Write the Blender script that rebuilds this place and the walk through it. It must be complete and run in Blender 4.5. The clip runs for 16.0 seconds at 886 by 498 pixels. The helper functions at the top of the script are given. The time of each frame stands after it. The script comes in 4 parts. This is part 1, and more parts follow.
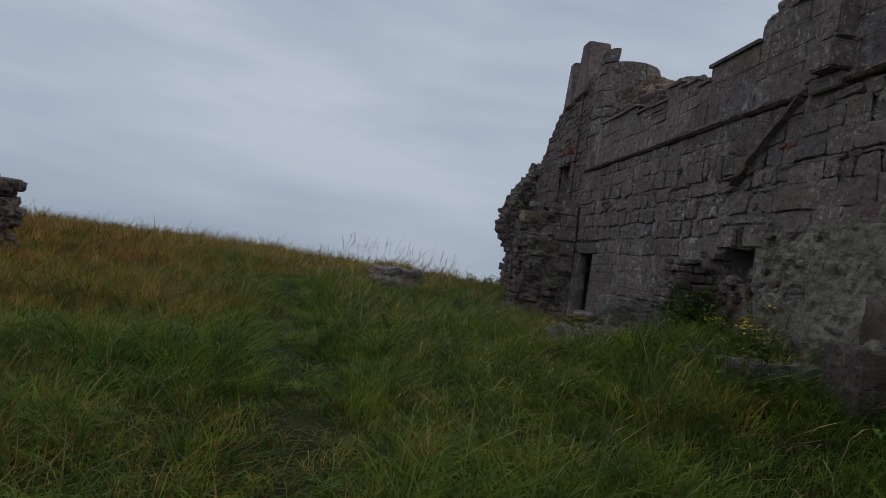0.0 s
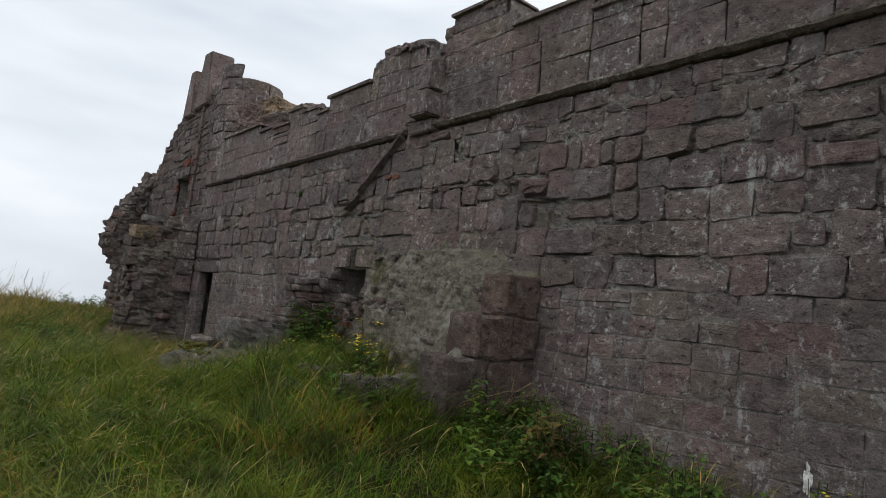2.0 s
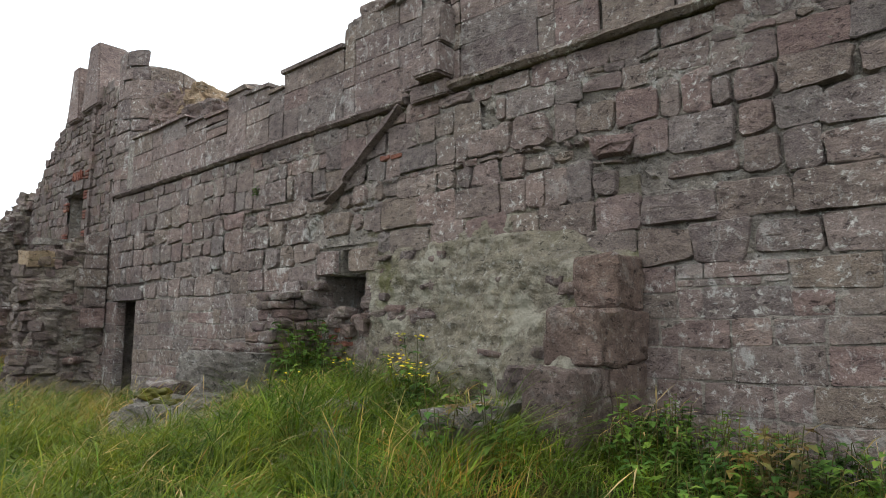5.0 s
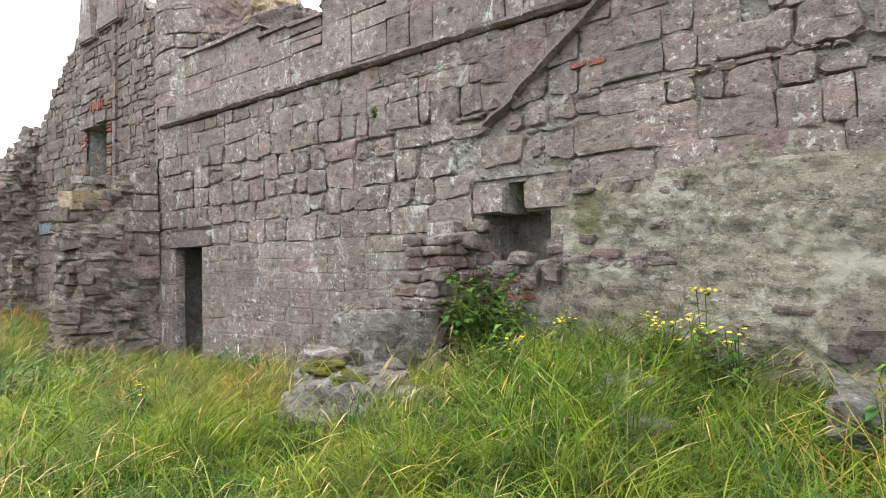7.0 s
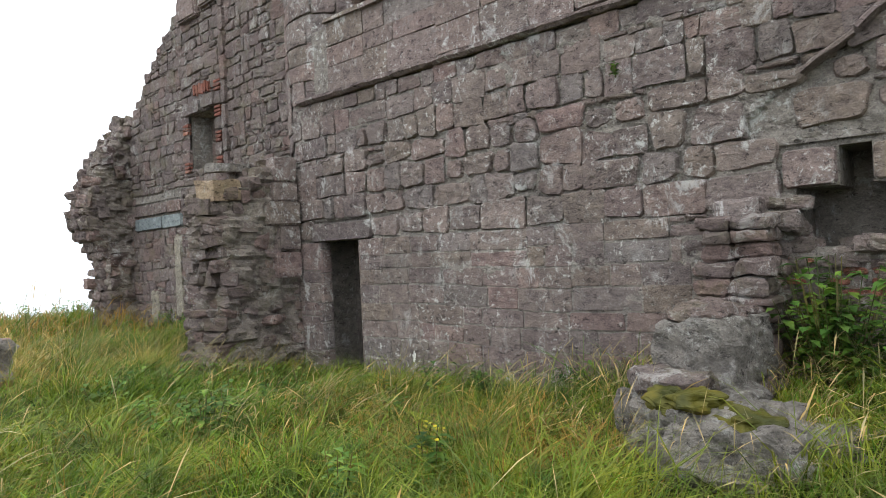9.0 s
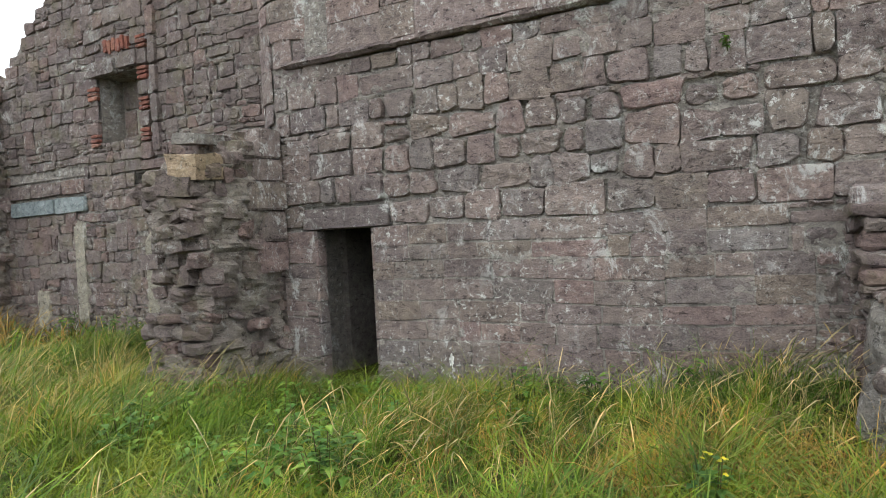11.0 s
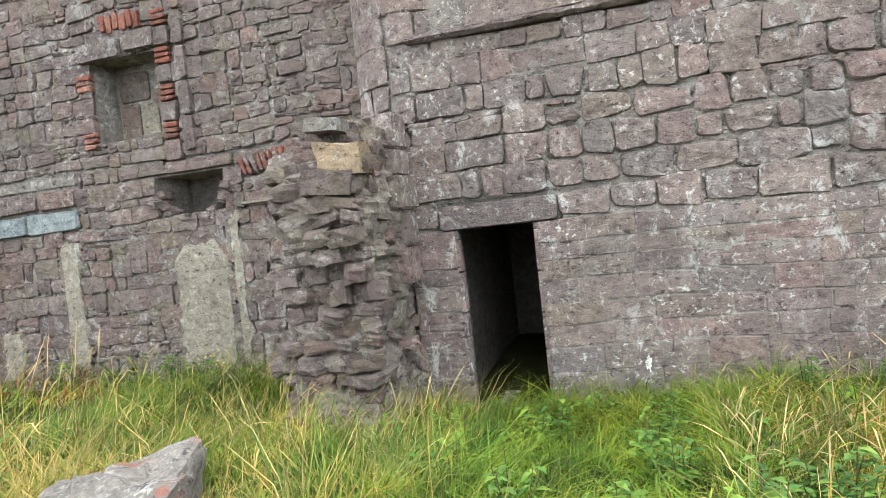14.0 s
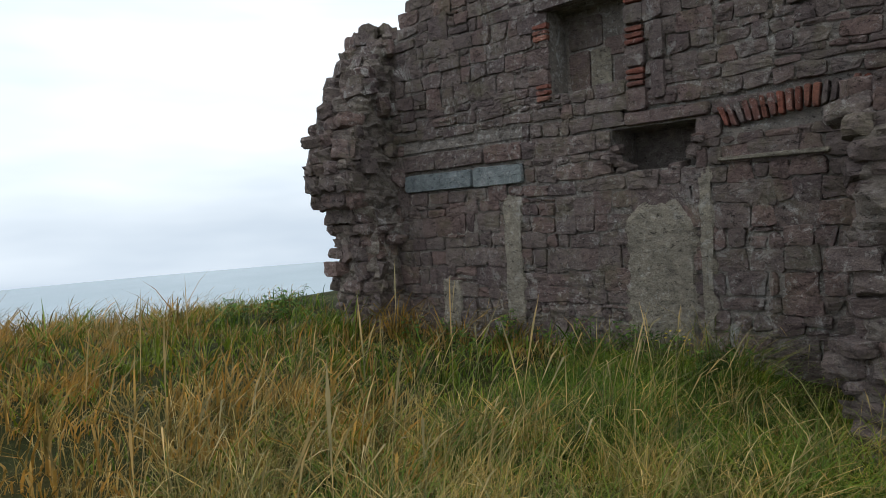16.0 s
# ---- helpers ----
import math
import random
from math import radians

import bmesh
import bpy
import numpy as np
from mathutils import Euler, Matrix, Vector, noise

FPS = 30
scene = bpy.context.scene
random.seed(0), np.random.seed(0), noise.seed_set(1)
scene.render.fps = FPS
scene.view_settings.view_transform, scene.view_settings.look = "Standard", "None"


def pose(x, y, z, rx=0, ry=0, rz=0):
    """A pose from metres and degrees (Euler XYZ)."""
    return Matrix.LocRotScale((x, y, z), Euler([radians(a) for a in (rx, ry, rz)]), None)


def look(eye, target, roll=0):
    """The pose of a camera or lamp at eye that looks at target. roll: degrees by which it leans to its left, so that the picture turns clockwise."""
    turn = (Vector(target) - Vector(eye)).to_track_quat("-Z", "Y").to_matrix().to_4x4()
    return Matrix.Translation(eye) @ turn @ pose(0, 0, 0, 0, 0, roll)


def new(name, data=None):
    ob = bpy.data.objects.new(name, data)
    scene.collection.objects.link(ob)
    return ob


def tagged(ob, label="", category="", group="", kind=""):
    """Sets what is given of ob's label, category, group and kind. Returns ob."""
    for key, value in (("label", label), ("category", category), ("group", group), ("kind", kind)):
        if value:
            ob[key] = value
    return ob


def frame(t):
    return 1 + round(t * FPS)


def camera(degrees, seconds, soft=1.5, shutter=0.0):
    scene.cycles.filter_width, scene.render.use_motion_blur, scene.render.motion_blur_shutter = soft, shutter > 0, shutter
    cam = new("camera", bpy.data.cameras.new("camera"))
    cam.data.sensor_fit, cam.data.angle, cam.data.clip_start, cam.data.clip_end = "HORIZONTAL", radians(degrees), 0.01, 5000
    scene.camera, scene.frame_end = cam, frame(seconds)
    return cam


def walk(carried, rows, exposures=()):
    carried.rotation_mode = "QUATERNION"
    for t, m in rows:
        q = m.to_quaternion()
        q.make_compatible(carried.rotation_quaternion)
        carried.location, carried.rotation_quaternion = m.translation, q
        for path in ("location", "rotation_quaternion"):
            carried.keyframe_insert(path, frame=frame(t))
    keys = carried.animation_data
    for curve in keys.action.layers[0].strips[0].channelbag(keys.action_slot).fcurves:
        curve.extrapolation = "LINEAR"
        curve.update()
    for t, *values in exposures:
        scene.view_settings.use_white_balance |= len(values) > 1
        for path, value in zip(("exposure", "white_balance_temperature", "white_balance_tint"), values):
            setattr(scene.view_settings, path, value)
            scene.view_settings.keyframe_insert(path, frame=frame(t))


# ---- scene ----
cam = camera(69.9, 16.0, soft=0.8)
PATH = [
    (0, (0.273, -2.341, 1.542), (0.49, -0.353, 1.563), 7.8),
    (0.5, (0.311, -2.259, 1.586), (0.703, -0.298, 1.638), 7.4),
    (1, (0.345, -2.246, 1.594), (1.141, -0.415, 1.703), 8.0),
    (1.5, (0.321, -2.269, 1.653), (1.425, -0.61, 1.82), 6.7),
    (2, (0.31, -2.274, 1.623), (1.561, -0.728, 1.834), 6.2),
    (2.5, (0.342, -2.243, 1.614), (1.816, -0.913, 1.858), 5.1),
    (3, (0.423, -2.081, 1.621), (2.155, -1.113, 1.872), 5.2),
    (3.5, (0.527, -1.78, 1.603), (2.211, -0.767, 1.975), 4.0),
    (4, (0.44, -1.234, 1.538), (2.177, -0.395, 2.065), 4.2),
    (4.5, (0.428, -0.695, 1.51), (2.081, 0.316, 2.004), 2.1),
    (5, (0.286, -0.244, 1.541), (1.775, 1.067, 1.792), 0.1),
    (7.3, (-0.061, 2.446, 1.715), (1.493, 3.705, 1.759), -1.3),
    (7.5, (-0.059, 2.663, 1.742), (1.478, 3.941, 1.801), -1.4),
    (8, (-0.25, 3.241, 1.743), (1.256, 4.556, 1.803), -3.4),
    (8.5, (-0.257, 3.796, 1.751), (1.297, 5.052, 1.846), -2.9),
    (9, (-0.387, 4.418, 1.795), (1.104, 5.751, 1.804), -2.7),
    (9.5, (-0.587, 4.998, 1.863), (0.951, 6.277, 1.838), -4.7),
    (9.7, (-0.646, 5.26, 1.875), (0.933, 6.487, 1.867), -4.2),
    (11.8, (-0.878, 7.412, 1.917), (0.935, 8.241, 1.752), -3.4),
    (12, (-0.792, 7.666, 1.925), (1.02, 8.485, 1.712), -3.4),
    (12.5, (-0.845, 8.223, 1.908), (0.987, 8.984, 1.655), -4.4),
    (13, (-0.874, 8.652, 1.94), (0.927, 9.482, 1.684), -5.1),
    (13.5, (-0.904, 9.216, 1.929), (0.853, 10.164, 1.812), -3.9),
    (14, (-1.211, 9.717, 2.016), (0.716, 10.247, 1.957), -6.3),
    (14.5, (-1.125, 10.09, 2.144), (0.767, 10.737, 2.114), -4.1),
    (15, (-1.354, 10.752, 2.151), (0.439, 11.632, 2.05), -6.2),
    (15.5, (-1.361, 11.168, 2.281), (0.299, 12.276, 2.146), -6.2),
    (16, (-1.344, 11.721, 2.232), (0.147, 13.049, 2.115), -3.5),
]
EXPOSURES = [(0, -1.4, 5900, 10), (1.0, -1.2, 6000, 10), (1.5, -0.75, 6300, 10), (2.5, -0.2, 6700, 10), (3.0, 0.65, 6900, 10), (3.5, 1.55, 6900, 10), (4.0, 1.1, 6900, 10), (4.5, 1.15, 6700, 9), (5.0, 0.55, 6600, 8), (7.5, 1.68, 6500, 6), (8.0, 1.38, 6500, 6), (8.5, 1.18, 6500, 6), (9.0, 0.92, 6500, 8), (9.5, 0.56, 6500, 8), (12.0, 1.6, 6500, 5), (12.5, 1.7, 6500, 5), (13.5, 1.65, 6500, 5), (14.0, 1.8, 6400, 6), (14.5, 1.75, 6300, 6), (15.0, 1.72, 6400, 6), (15.5, 1.1, 6500, 8), (16.0, -0.26, 6300, 8)]
walk(cam, [(t, look(eye, target, roll)) for t, eye, target, roll in PATH], EXPOSURES)

# ---- world and light: an overcast sky over the sea ----
world = bpy.data.worlds.new("overcast_sky")
scene.world = world
world.use_nodes = True
wt = world.node_tree
wt.nodes.clear()
SUN_ELEV, SUN_ROT = radians(54), radians(129)
w_sky = wt.nodes.new("ShaderNodeTexSky")
w_sky.sky_type, w_sky.sun_disc, w_sky.sun_elevation, w_sky.sun_rotation = "NISHITA", False, SUN_ELEV, SUN_ROT
w_coord = wt.nodes.new("ShaderNodeTexCoord")
w_map = wt.nodes.new("ShaderNodeMapping")
w_map.inputs["Scale"].default_value = (1.2, 1.2, 5.0)
w_noise = wt.nodes.new("ShaderNodeTexNoise")
w_noise.inputs["Scale"].default_value, w_noise.inputs["Detail"].default_value = 1.3, 4.0
w_ramp = wt.nodes.new("ShaderNodeValToRGB")
w_ramp.color_ramp.elements[0].position, w_ramp.color_ramp.elements[0].color = 0.34, (6.6, 7.5, 8.6, 1)
w_ramp.color_ramp.elements[1].position, w_ramp.color_ramp.elements[1].color = 0.68, (10.4, 11.0, 11.7, 1)
w_mix = wt.nodes.new("ShaderNodeMix")
w_mix.data_type = "RGBA"
w_mix.inputs[0].default_value = 0.93
w_bg = wt.nodes.new("ShaderNodeBackground")
w_bg.inputs["Strength"].default_value = 0.12
w_out = wt.nodes.new("ShaderNodeOutputWorld")
wt.links.new(w_coord.outputs["Generated"], w_map.inputs["Vector"])
wt.links.new(w_map.outputs["Vector"], w_noise.inputs["Vector"])
wt.links.new(w_noise.outputs["Fac"], w_ramp.inputs["Fac"])
wt.links.new(w_sky.outputs["Color"], w_mix.inputs[6])
wt.links.new(w_ramp.outputs["Color"], w_mix.inputs[7])
w_sep = wt.nodes.new("ShaderNodeSeparateXYZ")
w_zen = wt.nodes.new("ShaderNodeValToRGB")
w_zen.color_ramp.elements[0].position, w_zen.color_ramp.elements[0].color = 0.0, (1.0, 1.0, 1.0, 1)
w_zen.color_ramp.elements[1].position, w_zen.color_ramp.elements[1].color = 0.9, (1.6, 1.52, 1.43, 1)
w_mul = wt.nodes.new("ShaderNodeMix")
w_mul.data_type, w_mul.blend_type = "RGBA", "MULTIPLY"
w_mul.inputs[0].default_value = 1.0
wt.links.new(w_coord.outputs["Generated"], w_sep.inputs[0])
wt.links.new(w_sep.outputs["Z"], w_zen.inputs["Fac"])
wt.links.new(w_mix.outputs[2], w_mul.inputs[6])
wt.links.new(w_zen.outputs["Color"], w_mul.inputs[7])
wt.links.new(w_mul.outputs[2], w_bg.inputs["Color"])
wt.links.new(w_bg.outputs["Background"], w_out.inputs["Surface"])

sun_data = bpy.data.lights.new("sun", "SUN")
sun_data.energy, sun_data.angle, sun_data.color = 0.9, radians(35), (1.0, 0.97, 0.92)
sun = new("sun", sun_data)
sun.matrix_world = look((16, -10, 30), (0, 3, 0))

# ---- materials ----


def material(name, rough=0.9, spec=0.25):
    m = bpy.data.materials.new(name)
    m.use_nodes = True
    b = m.node_tree.nodes["Principled BSDF"]
    b.inputs["Roughness"].default_value = rough
    b.inputs["Specular IOR Level"].default_value = spec
    return m, m.node_tree, b


def node(tree, kind, **values):
    n = tree.nodes.new(kind)
    for key, value in values.items():
        n.inputs[key].default_value = value
    return n


def ramp(tree, fac, stops):
    r = tree.nodes.new("ShaderNodeValToRGB")
    els = r.color_ramp.elements
    while len(els) < len(stops):
        els.new(0.5)
    for e, (p, c) in zip(els, stops):
        e.position, e.color = p, (*c, 1)
    tree.links.new(fac, r.inputs["Fac"])
    return r.outputs["Color"]


def mixed(tree, fac, a, b, mode="MIX"):
    n = tree.nodes.new("ShaderNodeMix")
    n.data_type, n.blend_type = "RGBA", mode
    for socket, value in ((n.inputs[0], fac), (n.inputs[6], a), (n.inputs[7], b)):
        if isinstance(value, (int, float)):
            socket.default_value = value
        elif isinstance(value, tuple):
            socket.default_value = (*value, 1)
        else:
            tree.links.new(value, socket)
    return n.outputs[2]


def noise_at(tree, scale, detail=4.0, rough=0.6, distort=0.0, stretch=None):
    geo = tree.nodes.new("ShaderNodeNewGeometry")
    n = node(tree, "ShaderNodeTexNoise", Scale=scale, Detail=detail, Roughness=rough, Distortion=distort)
    src = geo.outputs["Position"]
    if stretch:
        mp = node(tree, "ShaderNodeMapping", Scale=stretch)
        tree.links.new(src, mp.inputs["Vector"])
        src = mp.outputs["Vector"]
    tree.links.new(src, n.inputs["Vector"])
    return n.outputs["Fac"]


def bumped(tree, b, height, strength=0.5, distance=0.02):
    n = node(tree, "ShaderNodeBump", Strength=strength, Distance=distance)
    tree.links.new(height, n.inputs["Height"])
    tree.links.new(n.outputs["Normal"], b.inputs["Normal"])


def stone_material(name, tones, lichen=0.35, grain=1.0, island=False, moss=0.0):
    """Weathered stone: a tone for each piece, grain, pitting with its shade painted in, pale lime and lichen blotches,
    damp stains.
    """
    m, t, b = material(name, 0.92, 0.2)
    if island:
        rnd = t.nodes.new("ShaderNodeNewGeometry").outputs["Random Per Island"]
    else:
        rnd = t.nodes.new("ShaderNodeObjectInfo").outputs["Random"]
    base = ramp(t, rnd, [(i / (len(tones) - 1), c) for i, c in enumerate(tones)])
    big = noise_at(t, 0.7, 5.0)
    base = mixed(t, 0.5, base, ramp(t, big, [(0.32, (0.62, 0.6, 0.6)), (0.7, (1.3, 1.28, 1.22))]), "MULTIPLY")
    bed = noise_at(t, 8.0, 9.0, 0.72, 0.3, (1, 1, 1.45))
    base = mixed(t, 0.75, base, ramp(t, bed, [(0.33, (0.34, 0.33, 0.33)), (0.46, (0.88, 0.87, 0.87)), (0.55, (1.1, 1.1, 1.08)), (0.69, (1.6, 1.57, 1.5))]), "MULTIPLY")
    fine = noise_at(t, 60.0, 4.0, 0.75, 0.0, (1, 1, 1.3))
    base = mixed(t, 0.5, base, ramp(t, fine, [(0.34, (0.5, 0.5, 0.5)), (0.5, (1, 1, 1)), (0.68, (1.5, 1.48, 1.45))]), "MULTIPLY")
    # pitting as colour only: near-black spots in place of shade in small hollows
    pit_shade = ramp(t, noise_at(t, 12.0, 9.0, 0.76, 0.4, (1, 1, 1.9)), [(0.385, (0.10, 0.09, 0.09)), (0.43, (1, 1, 1))])
    base = mixed(t, 0.75, base, pit_shade, "MULTIPLY")
    speck = ramp(t, noise_at(t, 14.0, 9.0, 0.8, 0.3, (1, 1, 1.1)), [(0.55, (0, 0, 0)), (0.60, (lichen, lichen, lichen))])
    speck = mixed(t, 1.0, speck, ramp(t, noise_at(t, 1.4, 6.0, 0.65), [(0.44, (0.05, 0.05, 0.05)), (0.58, (1, 1, 1))]), "MULTIPLY")
    base = mixed(t, speck, base, (0.60, 0.58, 0.54))
    blot = ramp(t, noise_at(t, 4.2, 10.0, 0.8, 0.5, (1, 1, 0.7)), [(0.545, (0, 0, 0)), (0.60, (lichen, lichen, lichen))])
    blot = mixed(t, 1.0, blot, ramp(t, noise_at(t, 0.6, 3.0), [(0.42, (0, 0, 0)), (0.62, (1, 1, 1))]), "MULTIPLY")
    base = mixed(t, blot, base, (0.56, 0.55, 0.52))
    mid = bed
    if moss:
        green = ramp(t, noise_at(t, 3.1, 7.0, 0.7), [(0.5, (0, 0, 0)), (0.66, (moss, moss, moss))])
        base = mixed(t, green, base, (0.13, 0.125, 0.055))
    t.links.new(base, b.inputs["Base Color"])
    bumped(t, b, mixed(t, 0.18, mid, fine), 1.0, 0.06 * grain)
    return m


def stain(mat, colour, scale, lo, hi):
    """A patch of another mineral in a rock."""
    t, b = mat.node_tree, mat.node_tree.nodes["Principled BSDF"]
    old = b.inputs["Base Color"].links[0].from_socket
    f = ramp(t, noise_at(t, scale, 5.0, 0.65), [(lo, (0, 0, 0)), (hi, (0.85, 0.85, 0.85))])
    t.links.new(mixed(t, f, old, colour), b.inputs["Base Color"])
    return mat


PINK = [(0.286, 0.215, 0.197), (0.37, 0.30, 0.26), (0.20, 0.168, 0.165), (0.40, 0.285, 0.245), (0.30, 0.275, 0.262), (0.34, 0.225, 0.205), (0.25, 0.225, 0.215), (0.33, 0.265, 0.205), (0.235, 0.185, 0.175)]
TINT = (0.63, 0.625, 0.64)
PINK = [tuple((0.6 * a + 0.4 * m) * b for a, b, m in zip(c, TINT, (0.30, 0.238, 0.218))) for c in PINK]
GREY = [(0.22, 0.168, 0.156), (0.262, 0.213, 0.189), (0.177, 0.139, 0.134), (0.268, 0.187, 0.165), (0.238, 0.195, 0.179), (0.201, 0.154, 0.142)]
M_STONE = stone_material("coursed_stone", PINK, 0.8)
M_STONE_I = stone_material("coursed_stone_far", PINK, 0.8, island=True)
GREY = [tuple(a * b * 1.15 for a, b in zip(c, TINT)) for c in GREY]
M_RUBBLE = stone_material("rubble_stone", GREY, 0.45, 1.3, moss=0.35)
M_RUBBLE_I = stone_material("rubble_stone_far", GREY, 0.45, 1.3, island=True, moss=0.35)
M_MORTAR = stone_material("lime_mortar_core", [(0.25, 0.222, 0.20), (0.28, 0.25, 0.228)], 0.8, 1.6)
# tone lowered to stand in for indoor shade
M_DARK = stone_material("shade_dark_inner_stone", [(0.15, 0.13, 0.12), (0.19, 0.165, 0.15)], 0.2)
M_BRICK = stone_material("red_brick", [(0.24, 0.085, 0.06), (0.19, 0.075, 0.058), (0.27, 0.12, 0.085), (0.15, 0.075, 0.065)], 0.35)
M_SLATE = stone_material("blue_slate_slab", [(0.17, 0.195, 0.205), (0.20, 0.225, 0.23)], 0.35, 0.8)
M_PLASTER = stone_material("crumbling_lime_plaster", [(0.20, 0.178, 0.14), (0.245, 0.217, 0.172)], 0.5, 1.8, moss=0.25)
M_PLASTER = stain(stain(M_PLASTER, (0.36, 0.335, 0.27), 2.4, 0.53, 0.6), (0.13, 0.125, 0.05), 1.7, 0.56, 0.68)
M_CORE = stone_material("rubble_core_mortar", [(0.23, 0.195, 0.173), (0.27, 0.232, 0.205)], 0.5, 1.8, moss=0.25)
M_RED_STONE = stone_material("dark_red_sandstone", [(0.125, 0.096, 0.086), (0.16, 0.112, 0.094), (0.115, 0.092, 0.085)], 0.25, 1.0)
M_TAN = stone_material("yellow_sandstone", [(0.26, 0.19, 0.13), (0.29, 0.215, 0.15)], 0.4, 1.0, moss=0.3)
M_PALE = stone_material("pale_plaster", [(0.23, 0.205, 0.165), (0.27, 0.24, 0.195)], 0.4, 1.0)
M_WHITE = stone_material("white_limewash", [(0.75, 0.74, 0.70), (0.82, 0.80, 0.76)], 0.2, 0.6)
M_BOULDER = stone_material("pale_weathered_rock", [(0.19, 0.172, 0.158), (0.23, 0.208, 0.19)], 0.55, 1.8)


M_RUST_ROCK = stain(stone_material("iron_stained_rock", [(0.19, 0.172, 0.16), (0.23, 0.208, 0.19)], 0.65, 1.8), (0.27, 0.115, 0.085), 2.1, 0.555, 0.59)


def soil_material():
    m, t, b = material("grassy_soil", 1.0, 0.1)
    c = ramp(t, noise_at(t, 2.2, 8.0, 0.7), [(0.3, (0.018, 0.02, 0.008)), (0.5, (0.035, 0.04, 0.012)), (0.72, (0.07, 0.055, 0.022))])
    c = mixed(t, 0.6, c, ramp(t, noise_at(t, 45.0, 4.0, 0.7), [(0.3, (0.4, 0.4, 0.4)), (0.7, (1.5, 1.5, 1.4))]), "MULTIPLY")
    t.links.new(c, b.inputs["Base Color"])
    bumped(t, b, noise_at(t, 30.0, 6.0, 0.7), 0.8, 0.05)
    return m


def blade_material(name, tones, patch=None):
    m, t, b = material(name, 0.6, 0.3)
    rnd = t.nodes.new("ShaderNodeNewGeometry").outputs["Random Per Island"]
    c = ramp(t, rnd, [(i / (len(tones) - 1), k) for i, k in enumerate(tones)])
    if patch:
        z = ramp(t, noise_at(t, 0.55, 4.0, 0.6), [(0.42, (0, 0, 0)), (0.6, (0.8, 0.8, 0.8))])
        c = mixed(t, z, c, patch)
    c = mixed(t, 0.75, c, ramp(t, noise_at(t, 3.2, 3.0, 0.6), [(0.36, (0.2, 0.3, 0.25)), (0.5, (1, 1, 1)), (0.64, (2.0, 1.65, 1.35))]), "MULTIPLY")
    t.links.new(c, b.inputs["Base Color"])
    tr = node(t, "ShaderNodeBsdfTranslucent")
    t.links.new(c, tr.inputs["Color"])
    mx = node(t, "ShaderNodeMixShader", Fac=0.3)
    t.links.new(b.outputs[0], mx.inputs[1])
    t.links.new(tr.outputs[0], mx.inputs[2])
    t.links.new(mx.outputs[0], t.nodes["Material Output"].inputs["Surface"])
    return m


M_SOIL = soil_material()
M_GRASS = blade_material("green_grass", [(0.022, 0.065, 0.004), (0.066, 0.135, 0.008), (0.125, 0.19, 0.012), (0.042, 0.105, 0.006), (0.20, 0.205, 0.035)], (0.135, 0.16, 0.014))
M_DRY = blade_material("dry_grass", [(0.25, 0.185, 0.045), (0.33, 0.26, 0.09), (0.21, 0.17, 0.04), (0.44, 0.37, 0.17)])
M_BROAD = blade_material("bright_broad_grass", [(0.075, 0.165, 0.009), (0.13, 0.23, 0.015), (0.042, 0.115, 0.007), (0.19, 0.24, 0.025)])
M_LEAF = blade_material("weed_leaves", [(0.045, 0.115, 0.016), (0.085, 0.17, 0.024), (0.125, 0.20, 0.032)])
M_STRAW = blade_material("pale_seed_heads", [(0.30, 0.225, 0.09), (0.37, 0.29, 0.14), (0.26, 0.19, 0.07), (0.42, 0.345, 0.18)])
M_RUSSET = blade_material("russet_grass", [(0.24, 0.13, 0.024), (0.30, 0.19, 0.04), (0.17, 0.11, 0.022), (0.34, 0.23, 0.07)])


def sea_material():
    m, t, b = material("grey_sea", 0.35, 0.5)
    c = ramp(t, noise_at(t, 0.02, 4.0), [(0.3, (0.20, 0.27, 0.31)), (0.7, (0.26, 0.33, 0.37))])
    t.links.new(c, b.inputs["Base Color"])
    bumped(t, b, noise_at(t, 0.6, 5.0), 0.3, 0.3)
    return m


M_SEA = sea_material()

# ---- mesh helpers ----


def mesh_ob(name, verts, faces, mat, parent=None, smooth=False, weld=False):
    me = bpy.data.meshes.new(name)
    me.from_pydata(verts, [], faces)
    if weld:
        bm = bmesh.new()
        bm.from_mesh(me)
        bmesh.ops.remove_doubles(bm, verts=bm.verts[:], dist=0.002)
        bm.to_mesh(me)
        bm.free()
    me.materials.append(mat)
    if smooth:
        me.polygons.foreach_set("use_smooth", [True] * len(me.polygons))
    me.update()
    ob = new(name, me)
    ob.parent = parent
    return ob


def part(name, bm, mat, parent, label=""):
    me = bpy.data.meshes.new(name)
    bm.to_mesh(me)
    bm.free()
    me.materials.append(mat)
    ob = new(name, me)
    ob.parent = parent
    if label:
        tagged(ob, label)
    return ob


def add_box(verts, faces, lo, hi):
    n = len(verts)
    for z in (lo[2], hi[2]):
        verts += [(lo[0], lo[1], z), (hi[0], lo[1], z), (hi[0], hi[1], z), (lo[0], hi[1], z)]
    faces += [tuple(n + i for i in f) for f in ((3, 2, 1, 0), (4, 5, 6, 7), (0, 1, 5, 4), (1, 2, 6, 5), (2, 3, 7, 6), (3, 0, 4, 7))]


def lerp(table, v):
    if v <= table[0][0]:
        return table[0][1]
    for (a, p), (b, q) in zip(table, table[1:]):
        if v <= b:
            return p + (q - p) * (v - a) / (b - a)
    return table[-1][1]


def step(table, v):
    """The value of the last entry whose key is not above v."""
    out = table[0][1]
    for a, p in table:
        if v >= a:
            out = p
    return out


